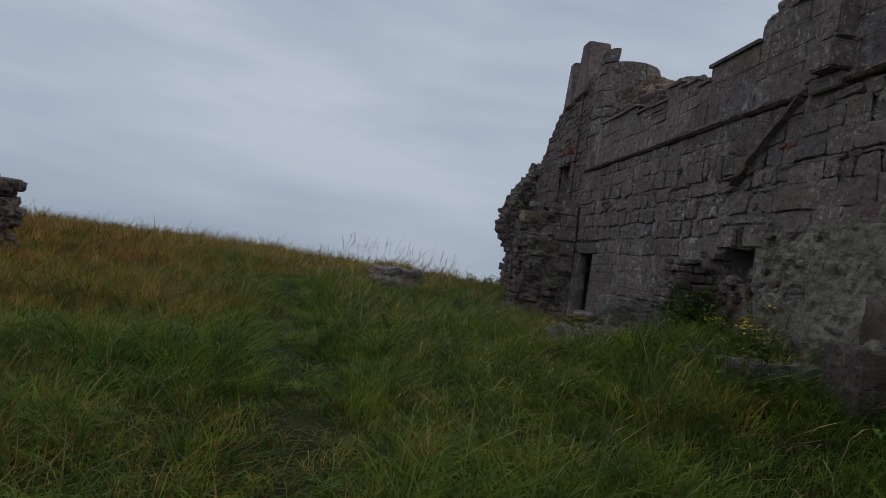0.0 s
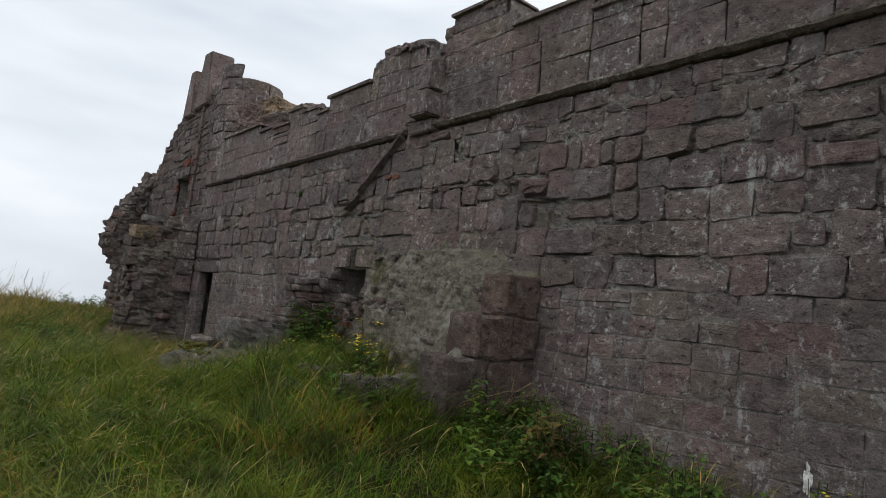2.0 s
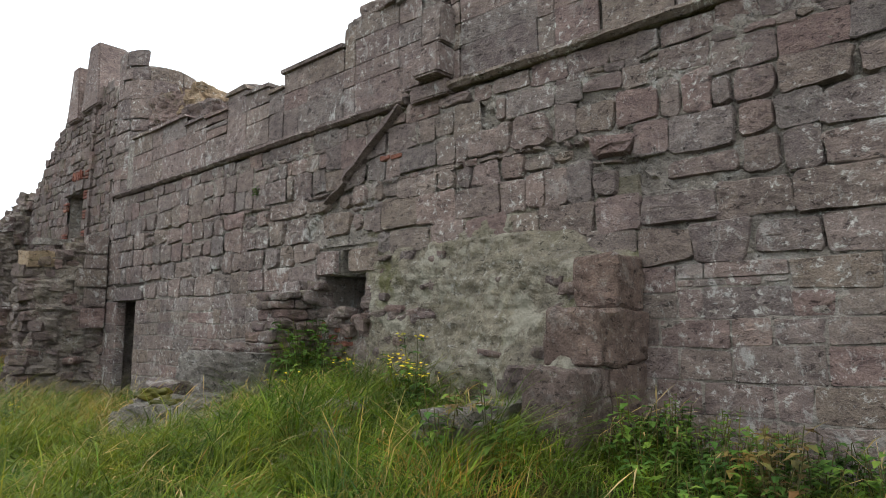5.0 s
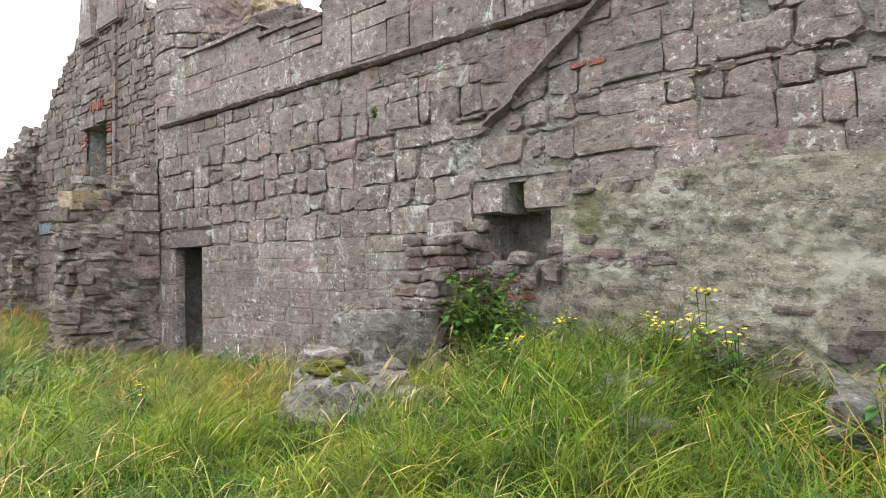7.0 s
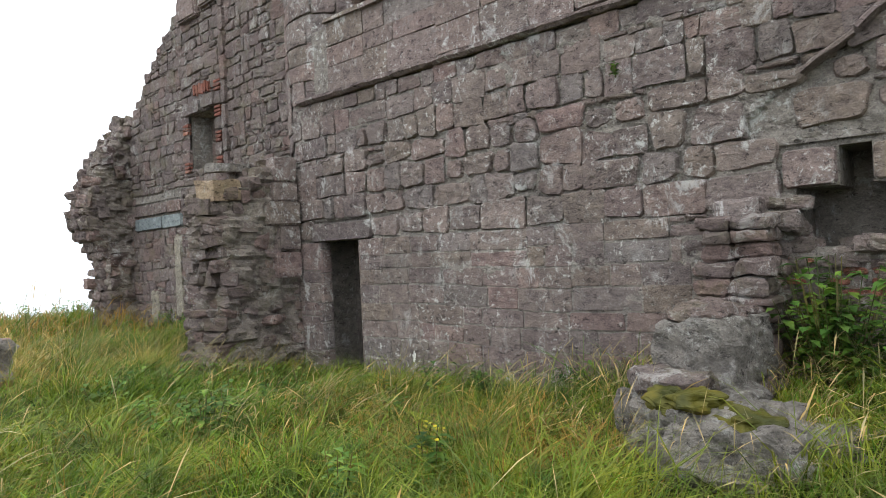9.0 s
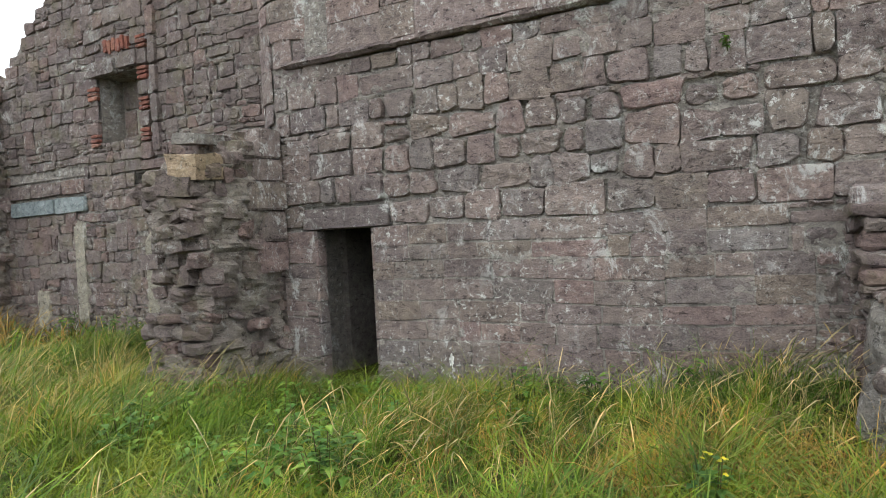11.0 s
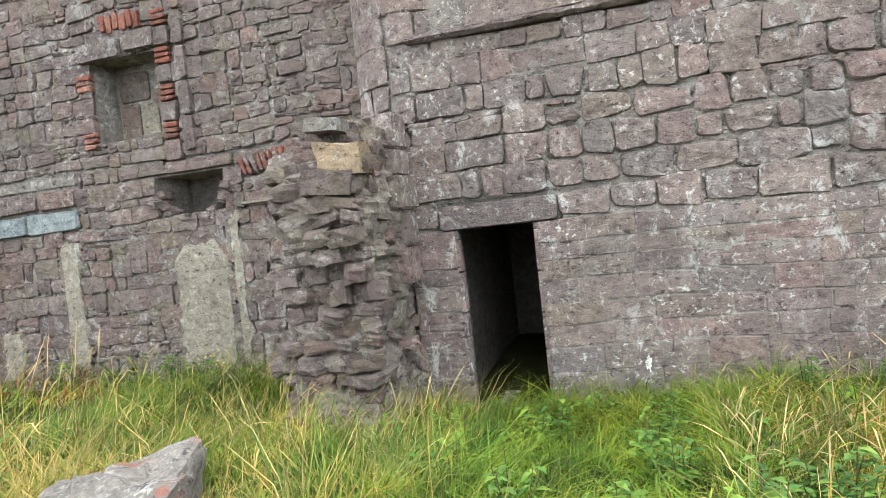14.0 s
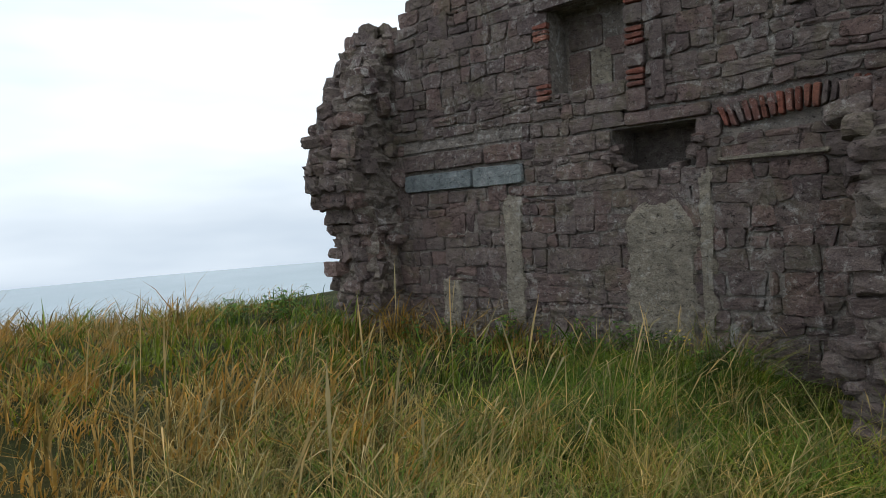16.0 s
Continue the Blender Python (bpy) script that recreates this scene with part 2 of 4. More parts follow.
def face_stone(rng, u0, u1, v0, v1, place, proud=0.0, rough=0.008, bevel=0.016, jitter=0.012, depth=0.045):
    """One dressed or rubble stone of a wall face in (u, v): an uneven outline with worn corners, a shoulder and a
    rough, slightly cushioned face, stood out by place(u, v, d)."""
    w, h = u1 - u0, v1 - v0
    cut = min(bevel * 2.2, 0.22 * w, 0.22 * h)
    n_long = 3 if w > 0.3 else 2
    ring = [(cut, 0)] + [(w * k / (n_long + 1), 0) for k in range(1, n_long + 1)] + [(w - cut, 0), (w, cut), (w, h / 2), (w, h - cut), (w - cut, h)]
    ring += [(w - w * k / (n_long + 1), h) for k in range(1, n_long + 1)] + [(cut, h), (0, h - cut), (0, h / 2), (0, cut)]
    lim = 0.12 * min(w, h)
    sway = [max(-lim, min(lim, rng.gauss(0, 1) * jitter)) for _ in range(4)]
    out = []
    for a, b in ring:
        p, q = a / w, b / h
        du = (sway[0] * (1 - q) + sway[1] * q) * (1 if p < 0.5 else -1) * abs(2 * p - 1)
        dv = (sway[2] * (1 - p) + sway[3] * p) * (1 if q < 0.5 else -1) * abs(2 * q - 1)
        e = min(jitter * 0.45, lim)
        out.append((a + du + rng.uniform(-e, e), b + dv + rng.uniform(-e, e)))
    n, cu, cv = len(out), w / 2, h / 2
    tu, tv = rng.gauss(0, 1) * rough, rng.gauss(0, 1) * rough
    verts, faces = [], []
    for k, (inset, d) in enumerate(((0.0, -depth), (bevel, proud - rough * 0.5), (bevel * 2.2 + 0.18 * min(w, h), proud))):
        for a, b in out:
            x = a + max(-inset, min(inset, cu - a)) if abs(cu - a) > inset else a * 0.6 + cu * 0.4
            y = b + max(-inset, min(inset, cv - b)) if abs(cv - b) > inset else b * 0.6 + cv * 0.4
            z = d if k == 0 else d + rng.uniform(-1, 1) * rough * 0.7 + tu * (a / w - 0.5) + tv * (b / h - 0.5)
            verts.append(place(u0 + x, v0 + y, z))
    verts.append(place(u0 + cu + rng.uniform(-0.1, 0.1) * w, v0 + cv, proud + rng.uniform(-0.2, 1.0) * rough))
    for k in range(2):
        for i in range(n):
            a, b = k * n + i, k * n + (i + 1) % n
            faces.append((a, b, b + n, a + n))
    faces += [(2 * n + i, 2 * n + (i + 1) % n, 3 * n) for i in range(n)]
    return verts, faces


def stone_face(owner, rng, spans, levels, place, mat, mat_far, near, style, inside=None, limit=300):
    """Random courses of stones, two bed joints at a time. levels: heights of the bed joints; spans(v0, v1): the stretches
    of u that a course fills; near(u, v): whether a stone there is a part of its own."""
    far_v, far_f, count = [], [], 0
    cells = []

    def row(a, b, v0, v1, lo, hi):
        u = a
        while u < b - 0.01:
            w = rng.uniform(lo, hi)
            if b - (u + w) < lo * 0.7:
                w = b - u
            cells.append((u, u + w, v0, v1))
            u += w

    k = 0
    while k < len(levels) - 1:
        v0, v1 = levels[k], levels[k + 1]
        v2 = levels[k + 2] if k + 2 < len(levels) else None
        one = spans(v0, v1)
        if v2 is not None and spans(v1, v2) == one:
            for a, b in one:
                u = a
                while u < b - 0.01:
                    st = style(u, v1)
                    lo, hi = st["widths"]
                    big = rng.random() < st.get("big", 0.2) * 0.55 and v2 - v0 < 0.52
                    w = rng.uniform(lo, hi) if big else rng.uniform(lo, hi) * rng.uniform(1.2, 2.6)
                    if b - (u + w) < lo:
                        w = b - u
                    if big:
                        row(u, u + w, v0, v2, lo * 1.3, hi * 1.3)
                    else:
                        m = v1 + rng.uniform(-0.18, 0.18) * min(v1 - v0, v2 - v1)
                        row(u, u + w, v0, m, lo, hi)
                        if rng.random() < st.get("split", 0.1) and v2 - m > 0.15:
                            thin = rng.uniform(0.045, 0.08)
                            q = v2 - thin if rng.random() < 0.7 else m + thin
                            row(u, u + w, m, q, lo * (1 if q - m > thin + 0.01 else 0.5), hi * (0.9 if q - m > thin + 0.01 else 0.5))
                            row(u, u + w, q, v2, lo * (1 if v2 - q > thin + 0.01 else 0.5), hi * (0.9 if v2 - q > thin + 0.01 else 0.5))
                        else:
                            row(u, u + w, m, v2, lo, hi)
                    u += w
            k += 2
        else:
            for a, b in one:
                row(a, b, v0, v1, *style((a + b) / 2, (v0 + v1) / 2)["widths"])
            k += 1
    for c0, c1, d0, d1 in cells:
        cu, cv = (c0 + c1) / 2, (d0 + d1) / 2
        if inside and not inside(cu, cv):
            continue
        st = style(cu, cv)
        open_joint = rng.random() < st["deep"]
        flush = st.get("flush", -0.001)
        g = [flush] * 4
        if open_joint:
            g = [min(st["gap"] * math.exp(rng.gauss(-0.35, 0.7)), 0.12 * (c1 - c0), 0.16 * (d1 - d0)) if rng.random() < q else flush for q in st.get("open", (0.35, 0.25, 0.7, 0.25))]
        vv, ff = face_stone(rng, c0 + g[0], c1 - g[1], d0 + g[2], d1 - g[3], place, rng.gauss(0, 1) * st["proud"], st["rough"], st["bevel"] * (0.75 if open_joint else 0.6), st["jitter"], 0.06 if open_joint else rng.choice((0.008, 0.012, 0.018)))
        if count < limit and near(cu, cv):
            mesh_ob("stone", vv, ff, mat, owner)
            count += 1
        else:
            n = len(far_v)
            far_v += vv
            far_f += [tuple(n + i for i in f) for f in ff]
    if far_v:
        tagged(mesh_ob("stonework", far_v, far_f, mat_far, owner), kind="stuff")


def mortar_sheet(owner, face, y0, y1, z0, top, depth, holes, seed, cell=0.032):
    """Crumbling mortar between and over the stones of a face towards -x: it fills the joints unevenly and here and
    there laps over the stones. depth(y, z): mean depth behind the face and how rough it is."""
    verts, faces, index = [], [], {}
    ny, nz = int((y1 - y0) / cell), int(max(top(y0 + (y1 - y0) * i / 60) for i in range(61)) / cell)

    def vertex(i, j):
        if (i, j) not in index:
            y, z = y0 + (y1 - y0) * i / ny, z0 + j * cell
            d, a = depth(y, z)
            d -= a * (0.9 * noise.noise(Vector((y * 2.3 + seed, z * 3.4, 1))) + 0.8 * noise.noise(Vector((y * 8, z * 14 + seed, 5))) + 0.55 * noise.noise(Vector((y * 23, z * 34, seed))))
            index[(i, j)] = len(verts)
            verts.append((face + d, y, z))
        return index[(i, j)]
    for j in range(nz):
        for i in range(ny):
            y, z = y0 + (y1 - y0) * (i + 0.5) / ny, z0 + (j + 0.5) * cell
            if z < top(y) - 0.05 and not any(a - 0.03 < y < b + 0.03 and p - 0.03 < z < q + 0.03 for a, b, p, q in holes):
                faces.append((vertex(i, j), vertex(i, j + 1), vertex(i + 1, j + 1), vertex(i + 1, j)))
    tagged(mesh_ob("mortar", verts, faces, M_MORTAR, owner), "crumbling lime mortar", kind="stuff")


def slab(name, y0, y1, z0, z1, face, mat, owner, proud=0.02, rough=0.006, seed=1, bevel=0.012):
    """A single stone, brick or plaster piece set in a wall face that looks towards -x."""
    rng = random.Random(seed * 131 + int(y0 * 100) + int(z0 * 37))
    vv, ff = face_stone(rng, y0, y1, z0, z1, lambda u, v, d: (face - d, u, v), proud, rough, bevel, 0.006, 0.04)
    return mesh_ob(name, vv, ff, mat, owner)


def courses(rng, marks, lo=0.17, hi=0.32):
    """Bed joints from mark to mark, with courses of uneven height between."""
    out = [marks[0]]
    for a, b in zip(marks, marks[1:]):
        n = max(1, round((b - a) / ((lo + hi) / 2)))
        cuts = [rng.uniform(0.75, 1.25) for _ in range(n)]
        tot, v = sum(cuts), a
        for c in cuts:
            v += (b - a) * c / tot
            out.append(v)
        out[-1] = b
    return out


def rock(rng, sx, sy, sz, flat=0.35, cuts=2):
    """An irregular block: a box with knocked-about corners, pushed in and out."""
    bm = bmesh.new()
    bmesh.ops.create_cube(bm, size=1.0)
    bmesh.ops.subdivide_edges(bm, edges=bm.edges[:], cuts=cuts, use_grid_fill=True)
    off = Vector((rng.uniform(0, 99), rng.uniform(0, 99), rng.uniform(0, 99)))
    for v in bm.verts:
        p = v.co.copy()
        n = p.normalized() * 0.62
        p = p.lerp(n, flat)
        k = 1 + 0.28 * noise.noise(p * 2.3 + off) + 0.12 * noise.noise(p * 6 + off)
        v.co = Vector((p.x * sx * k, p.y * sy * k, p.z * sz * k))
    return bm


ROCK_KIT = []


def rock_kit():
    if not ROCK_KIT:
        rng = random.Random(5)
        for _ in range(12):
            bm = rock(rng, 1, 1, 1, rng.uniform(0.15, 0.45), 2)
            ROCK_KIT.append(([tuple(v.co) for v in bm.verts], [tuple(v.index for v in f.verts) for f in bm.faces]))
            bm.free()
    return ROCK_KIT


def rubble_mass(owner, rng, blocks, mat, mat_far, limit=300):
    """Stones of a broken wall. blocks: (centre, size, turn about z)."""
    far_v, far_f = [], []
    for i, (c, s, a) in enumerate(blocks):
        vv, ff = rng.choice(rock_kit())
        m = Matrix.Translation(c) @ Euler((rng.gauss(0, 0.14), rng.gauss(0, 0.14), a + rng.gauss(0, 0.22))).to_matrix().to_4x4() @ Matrix.Diagonal((*s, 1))
        vs = [tuple(m @ Vector(v)) for v in vv]
        if i < limit:
            mesh_ob("stone", vs, ff, mat, owner)
        else:
            n = len(far_v)
            far_v += vs
            far_f += [tuple(n + k for k in f) for f in ff]
    if far_v:
        tagged(mesh_ob("stonework", far_v, far_f, mat_far, owner), kind="stuff")


# ---- ground ----
CAM_GROUND = [(-6, 0.0), (-2, 0.05), (0, 0.08), (2.5, 0.22), (5, 0.38), (8, 0.45), (10, 0.6), (12, 0.72), (16, 0.7), (22, 0.75), (26, 0.3), (40, -9), (60, -30)]
WALL_GROUND = [(-6, 0.3), (-2, 0.35), (0, 0.5), (1.0, 0.6), (1.8, 0.82), (3, 0.86), (4.5, 0.88), (5.6, 0.7), (7, 0.5), (9, 0.32), (11, 0.22), (12.5, 0.35), (14, 0.5), (18, 0.5), (22, 0.6), (26, 0.2), (40, -9), (60, -30)]


def ground_z(x, y):
    k = min(1.0, max(0.0, (x - 0.2) / 4.2))
    k = k * k * (3 - 2 * k)
    z = lerp(CAM_GROUND, y) * (1 - k) + lerp(WALL_GROUND, y) * k
    if x < -2:
        far = -2 - x
        z += min(0.04, far * 0.01) if y > 0 else 0
    edge = max(0.0, math.hypot(x, y) - 75)
    z -= edge * 0.9
    z += 0.05 * noise.noise(Vector((x * 0.6, y * 0.6, 0))) + 0.025 * noise.noise(Vector((x * 2.1, y * 2.1, 4)))
    return max(z, -31)


def build_ground():
    def axis(lo, hi, fine_lo, fine_hi, fine, coarse):
        out, v = [], lo
        while v < hi:
            out.append(v)
            v += fine if fine_lo <= v < fine_hi else coarse
        return out + [hi]
    xs, ys = axis(-115, 115, -9, 9, 0.2, 3.0), axis(-115, 62, -6, 27, 0.2, 2.5)
    verts = [(x, y, ground_z(x, y)) for y in ys for x in xs]
    n = len(xs)
    faces = [(j * n + i, j * n + i + 1, (j + 1) * n + i + 1, (j + 1) * n + i) for j in range(len(ys) - 1) for i in range(n - 1)]
    tagged(mesh_ob("ground", verts, faces, M_SOIL, smooth=True), "rough grassy headland ground with a trodden path", "ground", kind="structure")
    r, v, f = 480, [(0, 0, -29)], []
    for i in range(96):
        a = 2 * math.pi * i / 96
        v.append((r * math.cos(a), r * math.sin(a), -29))
    f = [(0, i + 1, (i + 1) % 96 + 1) for i in range(96)]
    tagged(mesh_ob("water", v, f, M_SEA), "pale grey-blue calm sea fading into haze", "sea", kind="structure")


build_ground()

# ---- main wall ----
FACE, BACK = 4.78, 5.55
Y0, Y1 = -9.0, 11.71
STRING = 3.86
# parapet height along the wall, step by step
TOP = [(-9, 4.75), (-2.2, 4.95), (-0.66, 4.66), (0.1, 4.85), (0.61, 4.72), (0.87, 4.63), (1.4, 4.78), (2.45, 4.98), (2.62, 5.2), (3.5, 5.08), (3.62, 4.9), (3.72, 4.4), (4.02, 5.02), (4.35, 5.08), (5.05, 5.0), (5.25, 4.79), (6.42, 4.6), (6.75, 4.72), (7.3, 4.83), (7.8, 4.63), (8.4, 4.66), (9.0, 4.8), (10.2, 4.82)]
DOOR1 = (10.44, 11.23, 0.2, 2.0)
DOOR2 = (-2.6, -1.84, 0.3, 2.29)
NICHE = (4.80, 5.58, 1.70, 2.14)
SLOT = (5.10, 5.30, 2.14, 2.42)
OPENINGS = (DOOR1, DOOR2, NICHE, SLOT)


def cut_spans(a, b, v0, v1, openings):
    spans = [(a, b)]
    for o0, o1, p0, p1 in openings:
        if v1 > p0 + 0.02 and v0 < p1 - 0.02:
            spans = [s for x, y in spans for s in ((x, min(y, o0)), (max(x, o1), y)) if s[1] - s[0] > 0.03]
    return spans


def build_main_wall():
    rng = random.Random(11)
    ys = sorted({Y0, Y1, *(y for y, _ in TOP), *(o[0] for o in OPENINGS), *(o[1] for o in OPENINGS)})
    verts, faces = [], []
    for a, b in zip(ys, ys[1:]):
        mid, top = (a + b) / 2, step(TOP, (a + b) / 2) - 0.02
        cuts = [(-0.6, top)]
        for o0, o1, p0, p1 in OPENINGS:
            if o0 - 1e-6 <= a and b <= o1 + 1e-6:
                cuts = [s for lo, hi in cuts for s in ((lo, min(hi, p0)), (max(lo, p1), hi)) if s[1] - s[0] > 0.01]
        for lo, hi in cuts:
            for p, q, x in ((lo, min(hi, 1.95), 0.04), (max(lo, 1.95), hi, 0.075)):
                if q - p > 0.005:
                    add_box(verts, faces, (FACE + x, a, p), (FACE + 0.18, b, q))
    # the openings widen behind the outer jambs
    wide = [(o0 - 0.2, o1 + 0.2, p0, p1 + 0.1) for o0, o1, p0, p1 in (DOOR1, DOOR2)] + [NICHE, SLOT]
    ys = sorted({Y0, Y1, *(y for y, _ in TOP), *(o[0] for o in wide), *(o[1] for o in wide)})
    for a, b in zip(ys, ys[1:]):
        cuts = [(-0.6, step(TOP, (a + b) / 2) - 0.02)]
        for o0, o1, p0, p1 in wide:
            if o0 - 1e-6 <= a and b <= o1 + 1e-6:
                cuts = [s for lo, hi in cuts for s in ((lo, min(hi, p0)), (max(lo, p1), hi)) if s[1] - s[0] > 0.01]
        for lo, hi in cuts:
            add_box(verts, faces, (FACE + 0.18, a, lo), (BACK, b, hi))
    # the back of the niche
    add_box(verts, faces, (FACE + 0.66, 4.7, 1.4), (BACK - 0.01, 5.7, 2.45))
    wall = tagged(mesh_ob("wall_main", verts, faces, M_MORTAR, weld=True), "tall ruined castle wall of pinkish-grey coursed stone", "wall", kind="structure")
    levels = courses(rng, [0.0, 0.55, 1.2, 1.62, 2.0, 2.29, 2.56, 3.1, STRING - 0.03], 0.18, 0.27)
    fixed = OPENINGS + ((10.22, 11.38, 2.0, 2.24), (-2.75, -1.7, 2.29, 2.56), (4.62, 5.10, 2.14, 2.42), (5.30, 5.66, 2.14, 2.42))

    def spans(v0, v1):
        return cut_spans(Y0, Y1, v0, v1, fixed)

    def crack(y, z):
        """How far a point is from the long settlement crack that runs down from the buttress of the parapet."""
        line = lerp([(1.68, 2.62), (1.94, 2.92), (2.48, 3.04), (2.94, 3.31), (3.6, 3.84)], y)
        fall = lerp([(5.1, 3.16), (5.5, 2.9), (6.0, 2.52)], y)
        return abs(z - line) if 1.6 < y < 3.8 else abs(z - fall) * 0.8 if 5.15 < y < 6.0 else 9

    def style(y, z):
        if crack(y, z) < 0.13:
            return dict(widths=(0.12, 0.34), gap=0.045, rough=0.018, bevel=0.026, jitter=0.028, proud=0.012, split=0.4, deep=0.95)
        if -2.2 < y < -1.3 and 3.1 < z < 3.55:
            return dict(widths=(0.2, 0.45), gap=0.04, rough=0.016, bevel=0.026, jitter=0.026, proud=0.012, deep=0.8)
        if 2.3 < z < 3.05 and 4.4 < y < 10.2:
            return dict(widths=(0.2, 0.55), gap=0.024, rough=0.010, bevel=0.022, jitter=0.024, split=0.55, proud=0.005, big=0.08, deep=0.8)
        if 4.9 < y < 6.3 and z < 3.4:
            return dict(widths=(0.14, 0.38), gap=0.02, rough=0.012, bevel=0.018, jitter=0.02, split=0.3, proud=0.005, big=0.15, deep=0.6)
        if z < 2.0:
            return dict(widths=(0.26, 0.6), gap=0.010, rough=0.003, bevel=0.008, jitter=0.007, proud=0.0015, big=0.12, split=0.03, deep=0.08, flush=0.004)
        if z > 3.3:
            return dict(widths=(0.16, 0.5), gap=0.014, rough=0.006, bevel=0.012, jitter=0.014, split=0.25, proud=0.003, big=0.15, deep=0.4)
        if y < 0.2:
            return dict(widths=(0.24, 0.5), gap=0.016, rough=0.005, bevel=0.015, jitter=0.014, proud=0.003, big=0.12, split=0.3, deep=0.6)
        return dict(widths=(0.22, 0.6), gap=0.018, rough=0.007, bevel=0.018, jitter=0.018, split=0.45, proud=0.004, big=0.12, deep=0.7)

    marks = (0.0, 2.0, 2.29, STRING)

    def place(u, v, d):
        near = min(min(abs(v - q) for q in marks), min(max(o0 - u, u - o1, p0 - v, v - p1, 0) for o0, o1, p0, p1 in fixed))
        k = min(1, near / 0.3) * 0.03
        return (FACE - d, u + k * 0.5 * noise.noise(Vector((u * 0.9, v * 0.9, 7))), v + k * noise.noise(Vector((u * 0.7, v * 1.1, 2))))

    stone_face(wall, rng, spans, levels, place, M_STONE, M_STONE_I, lambda u, v: -2.9 < u and 0.7 < v < 3.5, style, lambda u, v: crack(u, v) > 0.045)
    for y0, y1, z0, z1, nm in ((10.22, 11.38, 2.0, 2.24, "lintel"), (-2.75, -1.7, 2.29, 2.56, "lintel"), (4.62, 5.10, 2.14, 2.42, "lintel"), (5.30, 5.66, 2.14, 2.42, "lintel")):
        slab(nm, y0 + 0.005, y1 - 0.005, z0 + 0.004, z1 - 0.004, FACE, M_STONE, wall, 0.008)
    def mortar_depth(y, z):
        low = min(1, max(0, (2.15 - z) / 0.3))
        tight = max(low, min(1, max(0, (z - 3.25) / 0.2)) * 0.75, 0.55 if y < 0.2 else 0)
        return 0.048 - 0.039 * tight + (0.05 if crack(y, z) < 0.06 else 0), 0.032 - 0.021 * low

    mortar_sheet(wall, FACE, Y0 + 3, Y1 - 0.02, 0.0, lambda y: STRING, mortar_depth, fixed, 3)
    # dressed reveals of the doors and the niche
    for y0, y1, z0, z1 in (DOOR1, DOOR2, NICHE):
        for yy, sgn in ((y0, 1), (y1, -1)):
            z = z0 - 0.3
            while z < z1 - 0.05:
                h = min(rng.uniform(0.22, 0.42), z1 - z)
                bm = bmesh.new()
                bmesh.ops.create_cube(bm, size=1.0, matrix=Matrix.Translation((FACE + 0.095, yy + sgn * 0.004, z + h / 2)) @ Matrix.Diagonal((0.16, 0.05, h - 0.012, 1)))
                bmesh.ops.bevel(bm, geom=bm.edges[:], offset=0.008, segments=1, affect="EDGES")
                part("jamb_stone", bm, M_STONE, wall)
                z += h
    # parapet, in larger smoother ashlar
    up = tagged(new("parapet"), "broken stepped parapet of large smooth pink sandstone blocks", "parapet", kind="structure")
    levels = courses(rng, [STRING + 0.07, 4.5, 4.98, 5.2], 0.26, 0.34)
    ends = [y for y, _ in TOP] + [10.9]

    def top_style(u, v):
        return dict(widths=(0.4, 0.9), gap=0.009, rough=0.003, bevel=0.008, jitter=0.007, split=0.04, proud=0.002, big=0.1, deep=0.25, flush=0.002)

    for a, b in zip(ends, ends[1:]):
        top = step(TOP, (a + b) / 2)
        lv = [v for v in levels if v < top - 0.1] + [top]
        stone_face(up, rng, lambda v0, v1: [(a, b)], lv, lambda u, v, d: (FACE + 0.005 - d, u, v), M_STONE, M_STONE_I, lambda u, v: u > -2.5, top_style, limit=24)
        if b - a > 0.3 and top > 4.5 and not 3.6 < (a + b) / 2 < 5.2:
            # thin overhanging coping, its upper corner worn away
            vv, ff = [], []
            add_box(vv, ff, (FACE - 0.035, a - 0.02, top - 0.012), (FACE + 0.5, b + 0.015, top + 0.035))
            vv = [(x + rng.uniform(-0.015, 0.015), y + rng.uniform(-0.02, 0.02), z + rng.uniform(-0.008, 0.008)) for x, y, z in vv]
            mesh_ob("coping", vv, ff, M_STONE, up)
    return wall, up


WALL, PARAPET = build_main_wall()


def bar(name, p, q, up, out, mat, label, cat):
    """A moulding of rectangular section from p to q along the wall face, its top edge weathered."""
    p, q = Vector(p), Vector(q)
    rng, n = random.Random(3), max(2, int((q - p).length / 0.12))
    side = Vector((0, -(q - p).z, (q - p).y)).normalized()
    verts, faces = [], []
    for i in range(n + 1):
        c = p.lerp(q, i / n)
        j = [rng.uniform(-0.009, 0.009) for _ in range(5)]
        for o, s in ((0.05, up), (-out + j[0], up * 0.55 + j[1]), (-out + j[2], -up * 0.3 + j[3]), (-out * 0.4, -up + j[4]), (0.05, -up)):
            verts.append(tuple(c + Vector((o, 0, 0)) + side * s))
    for i in range(n):
        for k in range(5):
            a, b = i * 5 + k, i * 5 + (k + 1) % 5
            faces.append((a, b, b + 5, a + 5))
    faces += [(0, 1, 2, 3, 4), tuple(n * 5 + k for k in (4, 3, 2, 1, 0))]
    return tagged(mesh_ob(name, verts, faces, mat), label, cat, kind="structure")


